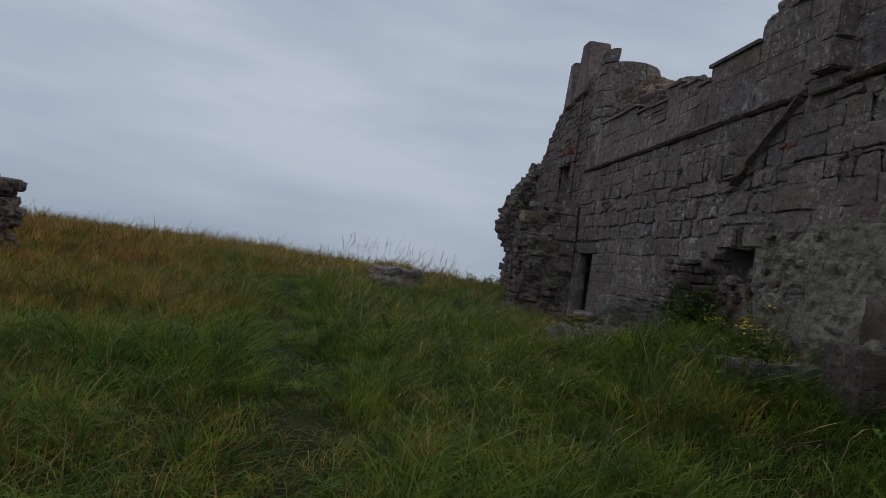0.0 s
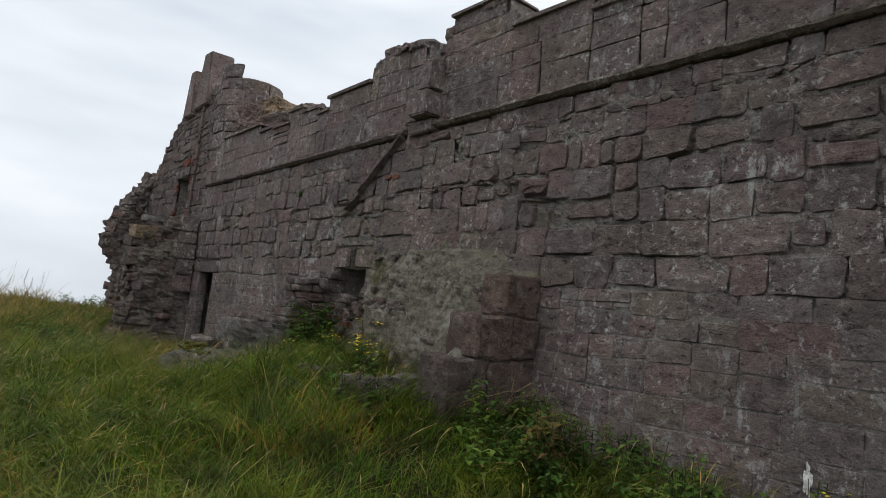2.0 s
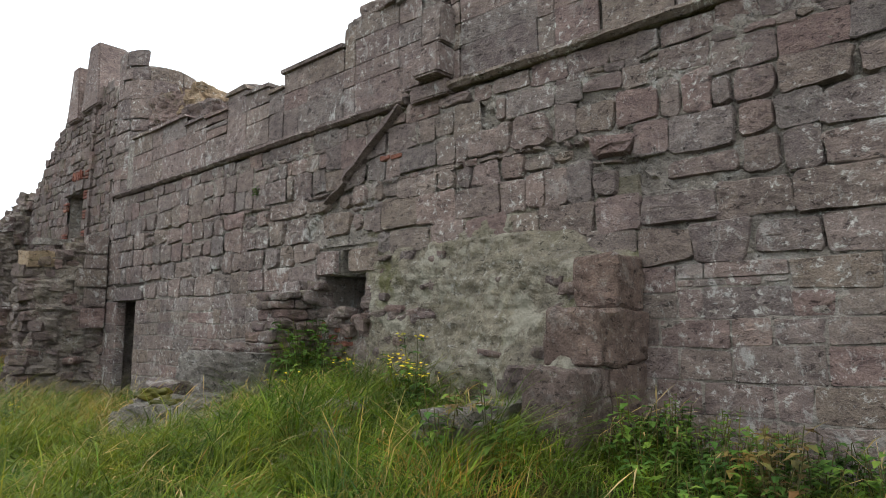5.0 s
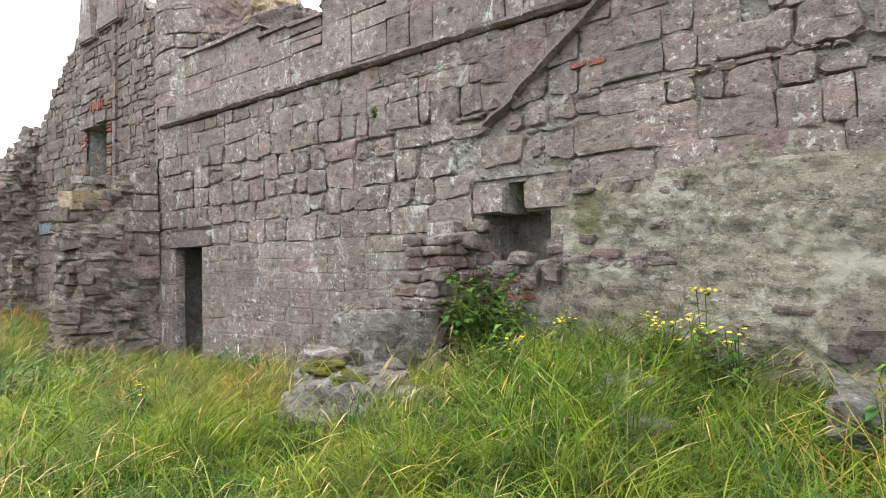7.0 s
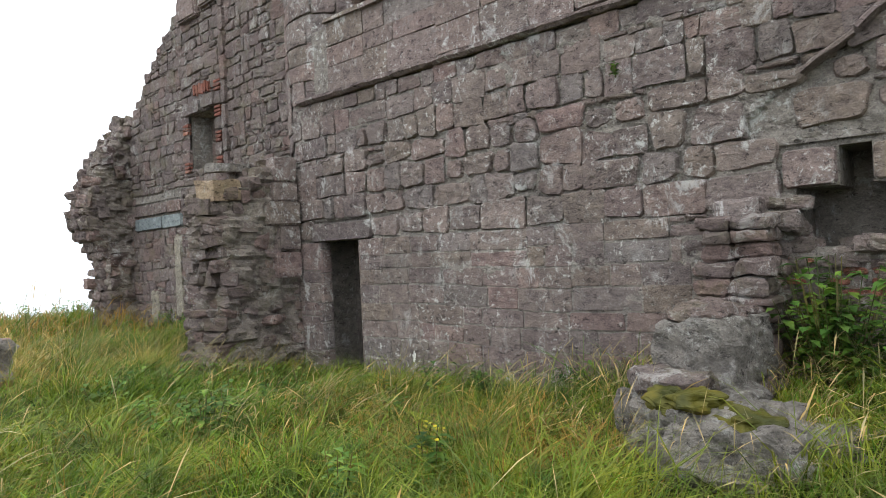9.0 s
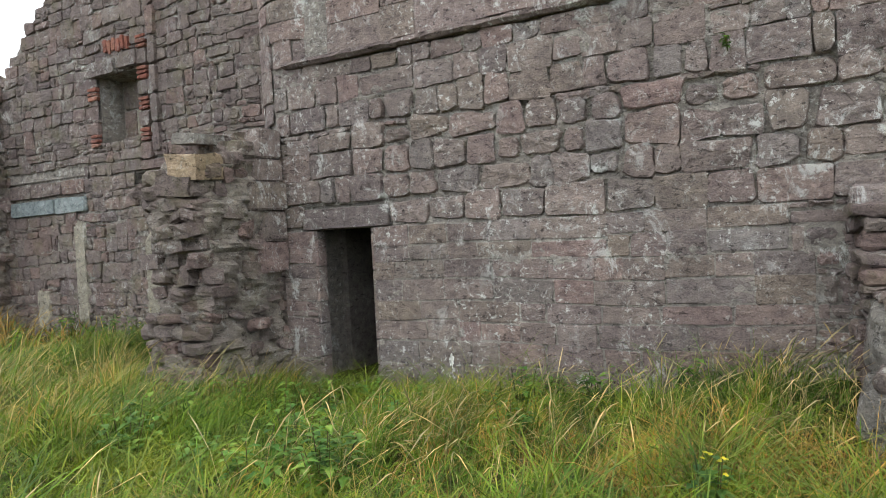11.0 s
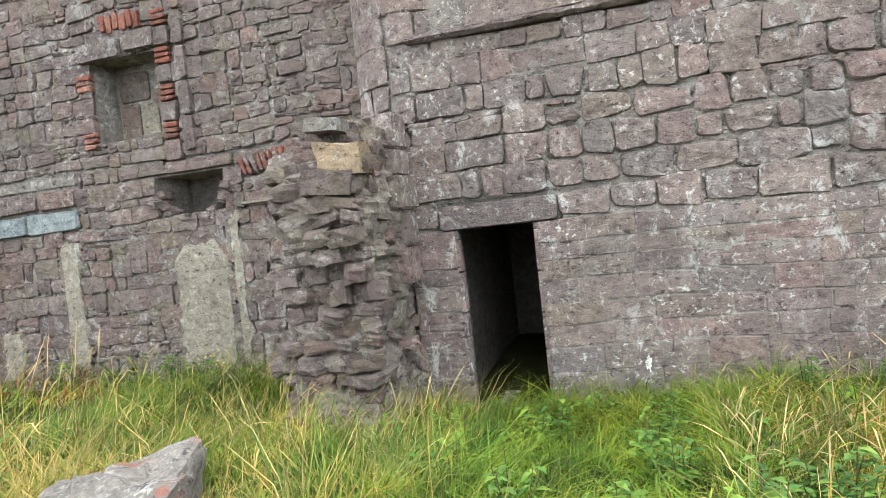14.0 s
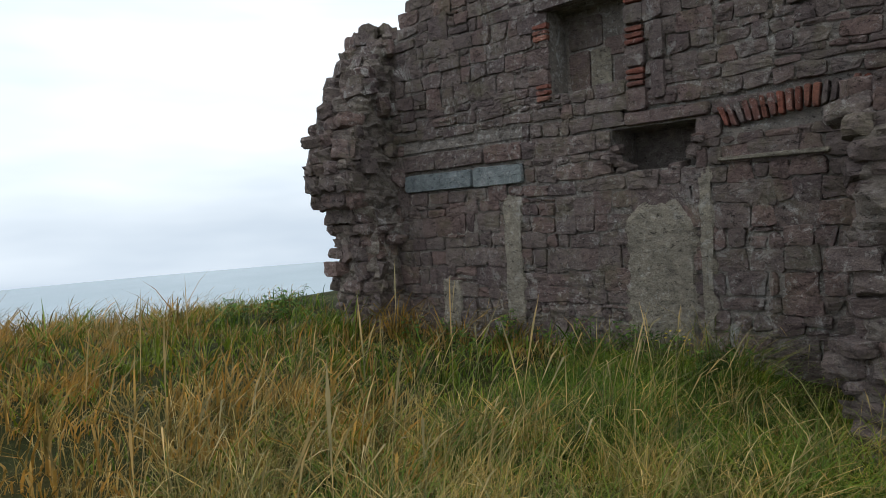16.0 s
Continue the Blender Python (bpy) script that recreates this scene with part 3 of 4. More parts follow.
bar("string_course", (FACE, -9, STRING + 0.02), (FACE, 3.6, STRING + 0.02), 0.04, 0.08, M_STONE, "thin projecting stone string course on the wall", "string course")
bar("string_course", (FACE, 4.2, STRING + 0.02), (FACE, 11.5, STRING + 0.02), 0.04, 0.08, M_STONE, "thin projecting stone string course on the wall", "string course")
bar("roof_crease", (FACE, 5.14, 3.19), (FACE, 4.27, 3.84), 0.034, 0.09, M_STONE, "slanting stone weather moulding of a lost roof", "roof crease")
bar("roof_crease", (FACE, 5.5, 2.97), (FACE, 5.16, 3.17), 0.026, 0.05, M_STONE, "broken lower length of the slanting weather moulding", "roof crease")


def build_pilaster():
    """Two stacked dressed blocks that stand out of the parapet beside the notch."""
    ob = tagged(new("pilaster"), "short projecting pier of two dressed stone blocks", "pier", kind="structure")
    rng = random.Random(8)
    for y0, y1, z0, z1, out in ((3.58, 3.92, 3.97, 4.27, 0.24), (3.57, 3.83, 4.28, 4.68, 0.2), (3.94, 4.2, 3.95, 4.28, 0.09), (3.6, 4.1, 3.80, 3.96, 0.09)):
        bm = bmesh.new()
        bmesh.ops.create_cube(bm, size=1.0, matrix=Matrix.Translation((FACE - out / 2 + 0.1, (y0 + y1) / 2, (z0 + z1) / 2)) @ Matrix.Diagonal((out + 0.2, y1 - y0, z1 - z0, 1)))
        bmesh.ops.bevel(bm, geom=bm.edges[:], offset=0.018, segments=2, affect="EDGES")
        for v in bm.verts:
            v.co += Vector((rng.uniform(-1, 1), rng.uniform(-1, 1), rng.uniform(-1, 1))) * 0.006
        part("block", bm, M_STONE, ob)


build_pilaster()

# closed room added behind the doors, walled in dark stone so the doorways stay dark
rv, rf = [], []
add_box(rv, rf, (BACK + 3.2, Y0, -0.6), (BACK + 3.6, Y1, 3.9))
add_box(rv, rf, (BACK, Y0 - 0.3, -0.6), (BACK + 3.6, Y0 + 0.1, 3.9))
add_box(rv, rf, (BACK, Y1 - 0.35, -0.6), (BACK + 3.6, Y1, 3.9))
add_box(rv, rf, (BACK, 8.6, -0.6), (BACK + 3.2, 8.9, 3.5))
tagged(mesh_ob("wall_inner", rv, rf, M_DARK), "dark added inner walls that keep the doorways in shade", "wall", kind="structure")
# unseen ceiling, added to shut the daylight out of the room
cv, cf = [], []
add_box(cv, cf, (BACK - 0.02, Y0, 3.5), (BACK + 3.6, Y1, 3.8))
tagged(mesh_ob("ceiling", cv, cf, M_DARK), "dark added ceiling that keeps light out behind the doorways", "ceiling", kind="structure")

# ---- gable wall beyond the corner ----
GFACE = 5.38
GTOP = [(11.6, 4.9), (12.0, 5.15), (12.49, 5.57), (13.0, 6.1), (13.4, 6.5), (13.8, 6.8), (15.1, 7.0), (15.9, 6.98), (16.3, 6.6), (17.0, 6.12), (17.85, 5.48), (18.3, 4.93), (18.9, 4.6)]
GWIN = (14.86, 15.84, 3.56, 4.58)
GHOLE = (14.12, 15.08, 2.56, 3.04)


def build_gable():
    rng = random.Random(21)
    ys = sorted({11.55, 18.75, *(y for y, _ in GTOP if y < 18.7), *GWIN[:2], *GHOLE[:2], *(11.6 + 0.3 * i for i in range(24))})
    verts, faces = [], []
    for a, b in zip(ys, ys[1:]):
        cuts = [(-0.4, lerp(GTOP, (a + b) / 2) - 0.05)]
        for o0, o1, p0, p1 in (GWIN, GHOLE):
            if o0 - 1e-6 <= a and b <= o1 + 1e-6:
                cuts = [s for lo, hi in cuts for s in ((lo, min(hi, p0)), (max(lo, p1), hi)) if s[1] - s[0] > 0.01]
        for lo, hi in cuts:
            add_box(verts, faces, (GFACE + 0.07, a, lo), (GFACE + 0.8, b, hi))
    add_box(verts, faces, (GFACE + 0.46, GWIN[0] - 0.02, GWIN[2] - 0.02), (GFACE + 0.79, GWIN[1] + 0.02, GWIN[3] + 0.02))
    add_box(verts, faces, (GFACE + 0.74, GHOLE[0] - 0.02, GHOLE[2] - 0.02), (GFACE + 0.79, GHOLE[1] + 0.02, GHOLE[3] + 0.02))
    # dark sheet before the hole's mortar back, standing in for the shade inside
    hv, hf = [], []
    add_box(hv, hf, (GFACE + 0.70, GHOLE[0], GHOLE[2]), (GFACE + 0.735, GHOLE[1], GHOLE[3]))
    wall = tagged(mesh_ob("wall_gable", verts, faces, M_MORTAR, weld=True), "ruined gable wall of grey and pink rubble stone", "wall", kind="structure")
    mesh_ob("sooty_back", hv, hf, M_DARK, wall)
    levels = courses(rng, [0.2, 1.9, 2.52, 2.72, 2.82, 3.05, 3.56, 4.58, 8.0], 0.15, 0.25)
    fixed = (GWIN, GHOLE, (16.28, 18.40, 2.53, 2.80), (16.28, 18.40, 2.82, 3.08), (12.4, 13.85, 2.92, 3.24), (14.62, 14.86, 3.2, 4.9), (13.3, 14.9, 3.06, 3.2))

    def inside(u, v):
        return v < lerp(GTOP, u) - 0.02 and not any(o0 - 0.03 < u < o1 + 0.03 and p0 - 0.03 < v < p1 + 0.03 for o0, o1, p0, p1 in fixed)
    stone_face(wall, rng, lambda v0, v1: cut_spans(11.72, 18.75, v0, v1, fixed), levels, lambda u, v, d: (GFACE - d, u, v + 0.04 * noise.noise(Vector((u * 0.8, v, 1)))), M_RUBBLE, M_RUBBLE_I, lambda u, v: v < 4.8 and u > 12.4,
               lambda u, v: dict(widths=(0.15, 0.45), gap=0.014, rough=0.009, bevel=0.014, jitter=0.018, split=0.35, proud=0.006, big=0.12, deep=0.65, open=(0.5, 0.3, 0.7, 0.3)), inside)
    mortar_sheet(wall, GFACE, 11.8, 18.7, 0.2, lambda y: lerp(GTOP, y), lambda y, z: (0.036, 0.024), fixed, 9)
    # slate lintel, long stones over it, the band under the window
    for a, b in ((16.29, 17.1), (17.11, 18.39)):
        tagged(slab("slate_lintel", a, b, 2.53, 2.79, GFACE, M_SLATE, wall, 0.02), "smooth blue-grey slate lintel")
    for a, b in ((16.29, 16.9), (16.92, 17.75), (17.77, 18.4)):
        slab("stone", a, b, 2.83, 3.07, GFACE, M_RUBBLE, wall, 0.01)
    for a, b in ((13.3, 13.95), (13.97, 14.9)):
        slab("stone", a, b, 3.06, 3.2, GFACE, M_RUBBLE, wall, 0.01)
    # brick and stone quoins of the window
    z = 3.2
    while z < 4.9:
        if int(z * 4) % 2:
            for i in range(3):
                slab("brick", 14.64, 14.85, z + 0.068 * i, z + 0.068 * i + 0.06, GFACE, M_BRICK, wall, 0.02, 0.004, bevel=0.006)
            z += 0.21
        else:
            h = rng.uniform(0.2, 0.3)
            slab("stone", 14.62, 14.86, z, z + h - 0.01, GFACE, M_RUBBLE, wall, 0.025)
            z += h
    for z in (3.5, 3.57, 3.64, 4.22, 4.29, 4.36):
        slab("brick", 15.82, 16.02, z, z + 0.06, GFACE, M_BRICK, wall, 0.03, 0.005, bevel=0.006)
    for i in range(6):
        slab("brick", 15.0 + 0.1 * i, 15.08 + 0.1 * i, 4.86 + 0.03 * (i % 2), 5.06 + 0.03 * (i % 2), GFACE, M_BRICK, wall, 0.03, 0.006, bevel=0.006)
    slab("lintel", 14.8, 15.3, 4.6, 4.84, GFACE, M_RUBBLE, wall, 0.05)
    slab("lintel", 15.32, 15.95, 4.56, 4.78, GFACE, M_RUBBLE, wall, 0.07)
    # blocking stones at the back of the window recess
    for y0, y1, z0, z1, mt in ((14.9, 15.2, 3.6, 3.95, M_STONE), (15.22, 15.5, 3.6, 4.1, M_PALE), (14.9, 15.3, 3.97, 4.2, M_STONE), (15.32, 15.8, 4.12, 4.5, M_RUBBLE), (15.5, 15.8, 3.6, 4.1, M_RUBBLE)):
        slab("stone", y0, y1, z0, z1, GFACE + 0.45, mt, wall, 0.02)
    # flat relieving arch of red bricks on edge
    for i in range(20):
        y = 13.82 - 0.07 * i
        lean, zb = 0.35 * (1 - i / 9), 2.90 + 0.1 * math.sin(min(1.0, i / 14) * 1.57) + rng.uniform(-0.012, 0.012)
        vv, ff = face_stone(rng, y - 0.06, y, zb, zb + 0.22, lambda u, v, d, k=lean, b=zb: (GFACE - d, u + k * (v - b), v), 0.035, 0.006, 0.006, 0.004, 0.05)
        mesh_ob("brick", vv, ff, M_BRICK if rng.random() < 0.8 else M_RUBBLE, wall)
    hole = []
    for _ in range(12):
        a = rng.uniform(3.0, 6.4)
        hole.append(((GFACE + 0.06 + rng.uniform(-0.05, 0.1), 14.6 + 0.52 * math.cos(a), 2.82 + 0.3 * math.sin(a)), (0.2, rng.uniform(0.1, 0.24), rng.uniform(0.06, 0.12)), 0))
    rubble_mass(wall, rng, hole, M_RUBBLE, M_RUBBLE_I)
    slab("ledge_stone", 12.9, 13.9, 2.56, 2.62, GFACE, M_PALE, wall, 0.05)
    # pale plaster left in a blocked opening, and its jamb
    def plaster(y0, y1, z0, z1, seed, arch=0.0):
        r2, vv, ff, n, m = random.Random(seed), [], [], 12, 14
        for j in range(m + 1):
            for i in range(n + 1):
                a, b = i / n, j / m
                y, zz = y0 + (y1 - y0) * a, z0 + (z1 - z0) * b - arch * (2 * a - 1) ** 2 * b
                rim = i in (0, n) or j in (0, m)
                k = 0.05 if rim else 0.01
                vv.append((GFACE + (0.02 if rim else -0.022) + r2.uniform(-0.004, 0.004), y + r2.uniform(-k, k), zz + r2.uniform(-k, k)))
        for j in range(m):
            for i in range(n):
                q = j * (n + 1) + i
                ff.append((q, q + 1, q + n + 2, q + n + 1))
        tagged(mesh_ob("plaster_patch", vv, ff, M_PALE, wall), "pale crumbling plaster patch")
    plaster(14.12, 14.95, 0.6, 2.25, 1, 0.25)
    plaster(13.97, 14.1, 0.7, 2.5, 2)
    plaster(16.32, 16.62, 0.7, 2.4, 3)
    plaster(17.4, 17.75, 0.6, 1.3, 4)
    # upright raised joint beside the window, up to the gable's head
    for z in range(8):
        slab("quoin", 14.40, 14.56, 3.3 + 0.42 * z, 3.71 + 0.42 * z, GFACE, M_RUBBLE, wall, 0.05)
    # stone finial blocks on the gable's head
    for x0, x1, y0, y1, z0, z1, tip in ((5.3, 5.95, 14.1, 15.2, 6.4, 7.6, 0.32), (5.26, 5.9, 15.22, 15.95, 6.3, 7.4, 0.2)):
        bm = bmesh.new()
        bmesh.ops.create_cube(bm, size=1.0, matrix=Matrix.Translation(((x0 + x1) / 2, (y0 + y1) / 2, (z0 + z1) / 2)) @ Matrix.Diagonal((x1 - x0, y1 - y0, z1 - z0, 1)))
        for v in bm.verts:
            if v.co.z > (z0 + z1) / 2:
                v.co.y += (0.3 if v.co.y < (y0 + y1) / 2 else -0.3) * (y1 - y0)
                v.co.z += tip
        for v in bm.verts:
            v.co += 0.04 * noise.noise_vector(v.co * 1.7)
        bmesh.ops.bevel(bm, geom=bm.edges[:], offset=0.03, segments=2, affect="EDGES")
        part("cap_block", bm, M_STONE, wall)
    return wall


build_gable()

# ---- corner turret ----


def build_turret():
    rng = random.Random(31)
    cx, cy, r = 5.47, 11.58, 0.69
    tur = tagged(new("turret"), "round corner turret of large weathered stone blocks", "turret")
    v, f, n = [], [], 24
    for z in (2.7, 6.3):
        v += [(cx + (r - 0.04) * math.cos(2 * math.pi * i / n), cy + (r - 0.04) * math.sin(2 * math.pi * i / n), z) for i in range(n)]
    f = [(i, (i + 1) % n, n + (i + 1) % n, n + i) for i in range(n)] + [tuple(range(n, 2 * n))]
    mesh_ob("core", v, f, M_MORTAR, tur)

    def head(u):
        """The broken head of the turret: higher on the side of the gable."""
        a = (u / r) % (2 * math.pi)
        return 6.38 + 0.3 * math.exp(-((a - 3.0) / 0.75) ** 2) + 0.06 * math.sin(7 * a)

    def place(u, w, d):
        a = u / r
        return (cx + (r + d) * math.cos(a), cy + (r + d) * math.sin(a), w)
    stone_face(tur, rng, lambda a, b: [(0.9, 0.9 + 2 * math.pi * r)], courses(rng, [2.75, 3.9, 6.6], 0.24, 0.34), place, M_STONE, M_STONE_I, lambda u, w: True, lambda u, w: dict(widths=(0.28, 0.5), gap=0.012, rough=0.008, bevel=0.014, jitter=0.012, split=0.03, proud=0.004, big=0.05, deep=0.25), lambda u, w: w < head(u) and (w > 3.85 or cy + r * math.sin(u / r) > 11.78))
    return tur


build_turret()


# ---- broken walls ----
def broken_wall(name, label, x_end, x_wall, y_lo, y_hi, end, top, rng, base=-0.1, size=(0.27, 0.24, 0.16)):
    """A torn-off cross wall that sticks out from the face: end(z) is where it breaks off, top its height."""
    ob = new(name)
    tagged(ob, label, "ruined wall")
    verts, faces, blocks, z = [], [], [], base
    while z < top:
        h = rng.uniform(0.7, 1.4) * size[2]
        e = lerp(end, z + h / 2)
        for fy in (y_lo, y_hi):
            x = e
            while x < x_wall:
                w = rng.uniform(0.6, 1.5) * size[0]
                if rng.random() < 0.62:
                    blocks.append(((x + w / 2, fy + (0.1 if fy == y_lo else -0.1) + rng.gauss(0, 0.05), z + h / 2 + rng.uniform(-0.02, 0.02)), (w * rng.uniform(0.7, 1.15), size[1] * rng.uniform(0.7, 1.2), h * rng.uniform(0.7, 1.25)), 0))
                x += w
        y = y_lo
        while y < y_hi:
            w = rng.uniform(0.6, 1.4) * size[1]
            blocks.append(((e + rng.gauss(0.08, 0.06), y + w / 2, z + h / 2), (size[0] * rng.uniform(0.7, 1.3), w * 1.05, h * rng.uniform(0.8, 1.1)), rng.uniform(-0.4, 0.4)))
            y += w
        z += h
    x = lerp(end, top)
    while x < x_wall:
        w = rng.uniform(0.2, 0.45)
        blocks.append(((x + w / 2, (y_lo + y_hi) / 2 + rng.uniform(-0.1, 0.1), top + rng.uniform(-0.05, 0.06)), (w, (y_hi - y_lo) * 0.8, 0.18), 0))
        x += w
    # the mortared heart of the wall, torn and pitted
    n, m, seed = 44, int((top - base) / 0.045), rng.uniform(0, 50)
    for j in range(m + 1):
        z = base + (top - base) * j / m
        e = lerp(end, z) + 0.02
        run, wide = x_wall - e, y_hi - y_lo
        for i in range(n + 1):
            k = i / n * (2 * run + wide)
            if k < run:
                p, q = Vector((x_wall - k, y_lo, z)), Vector((0, -1, 0))
            elif k < run + wide:
                p, q = Vector((e, y_lo + k - run, z)), Vector((-1, 0, 0))
            else:
                p, q = Vector((e + k - run - wide, y_hi, z)), Vector((0, 1, 0))
            o = Vector((seed, 0, 0)) + p
            bed = noise.cell(Vector((o.x * 5 + 9 * int(z / 0.13), o.y * 5, int(z / 0.13)))) * 0.05
            d = bed + 0.09 * noise.noise(o * 2.6) + 0.05 * noise.noise(Vector((o.x * 7, o.y * 7, o.z * 14))) + 0.02 * noise.noise(o * 24)
            verts.append(tuple(p + q * d))
    for j in range(m):
        for i in range(n):
            k = j * (n + 1) + i
            faces.append((k, k + 1, k + n + 2, k + n + 1))
    faces.append(tuple(m * (n + 1) + i for i in range(n + 1)))
    tagged(mesh_ob("core", verts, faces, M_CORE, ob), kind="stuff")
    rubble_mass(ob, rng, blocks, M_RUBBLE, M_RUBBLE_I)
    return ob


STUB = broken_wall("wall_stub", "torn rubble stub of a cross wall beside the doorway", 2.7, 4.76, 11.7, 12.45, [(0, 3.3), (0.5, 3.4), (0.9, 3.6), (1.5, 3.7), (1.9, 3.6), (2.3, 3.55), (2.6, 3.65), (2.75, 3.9), (3.0, 4.3)], 3.0, random.Random(41), size=(0.22, 0.22, 0.15))
broken_wall("wall_stub", "ragged broken end of an outer wall at the cliff edge", 3.9, 5.4, 18.55, 19.4, [(0, 4.95), (1.4, 4.85), (2.1, 4.85), (2.7, 4.4), (3.2, 4.5), (3.9, 4.75), (4.5, 5.1), (4.9, 5.38)], 4.9, random.Random(42), size=(0.28, 0.26, 0.2))


def rough_block(name, owner, lo, hi, mat, amp=0.022, cuts=4):
    """A squared stone with knocked edges and an uneven face."""
    lo, hi = Vector(lo), Vector(hi)
    bm = bmesh.new()
    bmesh.ops.create_cube(bm, size=1.0, matrix=Matrix.Translation((lo + hi) / 2) @ Matrix.Diagonal((*(hi - lo), 1)))
    bmesh.ops.bevel(bm, geom=bm.edges[:], offset=min(0.022, 0.2 * min(hi - lo)), segments=1, affect="EDGES")
    bmesh.ops.subdivide_edges(bm, edges=[e for e in bm.edges if e.calc_length() > 0.07], cuts=cuts, use_grid_fill=True)
    for v in bm.verts:
        v.co += amp * noise.noise_vector(v.co * 4) + amp * 0.6 * noise.noise_vector(v.co * 12)
    return part(name, bm, mat, owner)


def build_side_wall():
    """The end of a lost side wall: a thin-coursed pillar against the wall, a squared step and a low footing."""
    rng = random.Random(43)
    ob = tagged(new("low_wall"), "low mossy stepped remnant of a rubble side wall", "ruined wall")
    z = 0.3
    while z < 1.9:
        h = rng.uniform(0.05, 0.16)
        x = 4.18 + max(0, z - 1.5) * 0.35 + rng.uniform(-0.09, 0.1)
        while x < FACE - 0.03:
            w = min(rng.uniform(0.18, 0.4), FACE - x)
            y1 = 6.12 + rng.uniform(-0.05, 0.05)
            for a, b in ((5.62 + rng.uniform(-0.03, 0.03), 5.88), (5.88, y1)):
                rough_block("stone", ob, (x, a, z), (x + w - 0.008, b, z + h * rng.uniform(0.8, 1.05)), M_RUBBLE, 0.045, 3)
            x += w
        z += h
    for lo, hi, mt in (((3.62, 5.60, 0.3), (4.2, 6.14, 0.86), M_RUBBLE), ((3.4, 5.62, 0.86), (4.18, 6.1, 1.3), M_BOULDER), ((3.45, 5.66, 1.3), (4.15, 6.05, 1.37), M_RUBBLE),
                       ((3.1, 5.5, 0.3), (3.66, 6.2, 0.92), M_BOULDER), ((3.1, 5.7, 0.92), (3.42, 6.12, 1.04), M_RUBBLE)):
        rough_block("stone", ob, lo, hi, mt, 0.06, 8)
    # broken stones standing out beside the niche
    for lo, hi, mt in (((4.62, 5.78, 1.88), (4.86, 6.12, 2.1), M_STONE), ((4.58, 5.5, 1.83), (4.84, 5.76, 1.97), M_RUBBLE), ((4.62, 5.44, 1.97), (4.82, 5.62, 2.06), M_RUBBLE)):
        rough_block("stone", ob, lo, hi, mt, 0.03, 3)


build_side_wall()


def broken_head():
    """Loosened, weathered stones on the broken head of the parapet beside the notch."""
    rng, y = random.Random(52), 4.03
    while y < 5.2:
        w = rng.uniform(0.16, 0.36)
        z = step(TOP, y + w / 2)
        rough_block("head_stone", PARAPET, (FACE - rng.uniform(0.0, 0.05), y, z - 0.06), (FACE + 0.5, y + w - 0.01, z + rng.uniform(0.03, 0.12)), M_STONE, 0.05, 4)
        y += w
    for y, z, w in ((3.5, 5.06, 0.14), (3.62, 4.88, 0.12), (2.66, 5.2, 0.3), (0.62, 4.7, 0.2)):
        rough_block("head_stone", PARAPET, (FACE - 0.02, y, z - 0.1), (FACE + 0.45, y + w, z + 0.05), M_STONE, 0.05, 4)


broken_head()


def corner_stones():
    """Dressed stones of the lost cross wall that still hang at the corner, and a yellow block on its broken head."""
    rng, z = random.Random(46), 1.55
    stub = STUB
    while z < 2.85:
        h, w = rng.uniform(0.26, 0.36), rng.uniform(0.3, 0.5)
        bm = bmesh.new()
        bmesh.ops.create_cube(bm, size=1.0, matrix=Matrix.Translation((4.75 - w / 2, 11.76 + rng.uniform(-0.05, 0.02), z + h / 2)) @ Matrix.Diagonal((w, 0.34, h - 0.012, 1)))
        bmesh.ops.bevel(bm, geom=bm.edges[:], offset=0.02, segments=2, affect="EDGES")
        for v in bm.verts:
            v.co += 0.015 * noise.noise_vector(v.co * 6)
        part("dressed_stone", bm, M_STONE, stub)
        z += h
    for x, y, z, sx, sy, sz, mt in ((3.72, 11.85, 2.70, 0.44, 0.38, 0.26, M_TAN), (3.72, 11.95, 2.5, 0.5, 0.42, 0.2, M_RUBBLE), (4.1, 12.1, 3.05, 0.7, 0.3, 0.1, M_BOULDER)):
        bm = bmesh.new()
        bmesh.ops.create_cube(bm, size=1.0, matrix=Matrix.Translation((x, y, z)) @ Euler((0.05, -0.06, 0.15)).to_matrix().to_4x4() @ Matrix.Diagonal((sx, sy, sz, 1)))
        bmesh.ops.subdivide_edges(bm, edges=bm.edges[:], cuts=2, use_grid_fill=True)
        for v in bm.verts:
            v.co += 0.05 * noise.noise_vector(v.co * 4)
        part("head_stone", bm, mt, stub)


corner_stones()


def niche_rubble():
    """Broken stones and red bricks round the foot and sides of the niche."""
    rng = random.Random(47)
    blocks = []
    for _ in range(20):
        a = rng.uniform(0, 1)
        y, z = (4.8 + rng.uniform(-0.06, 0.06), rng.uniform(1.6, 2.1)) if a < 0.2 else ((5.58 + rng.uniform(-0.06, 0.1), rng.uniform(1.6, 2.1)) if a < 0.45 else (rng.uniform(4.8, 5.6), rng.uniform(1.3, 1.74)))
        blocks.append(((FACE + rng.uniform(-0.02, 0.2), y, z), (0.2, rng.uniform(0.1, 0.25), rng.uniform(0.06, 0.14)), 0))
    rubble_mass(WALL, rng, blocks, M_RUBBLE, M_RUBBLE_I)
    for i in range(16):
        y, z = rng.uniform(4.95, 5.55), 1.2 + 0.075 * (i % 6)
        slab("brick", y, y + rng.uniform(0.1, 0.2), z, z + 0.06, FACE, M_BRICK, WALL, rng.uniform(0.005, 0.03), 0.006, i)


niche_rubble()
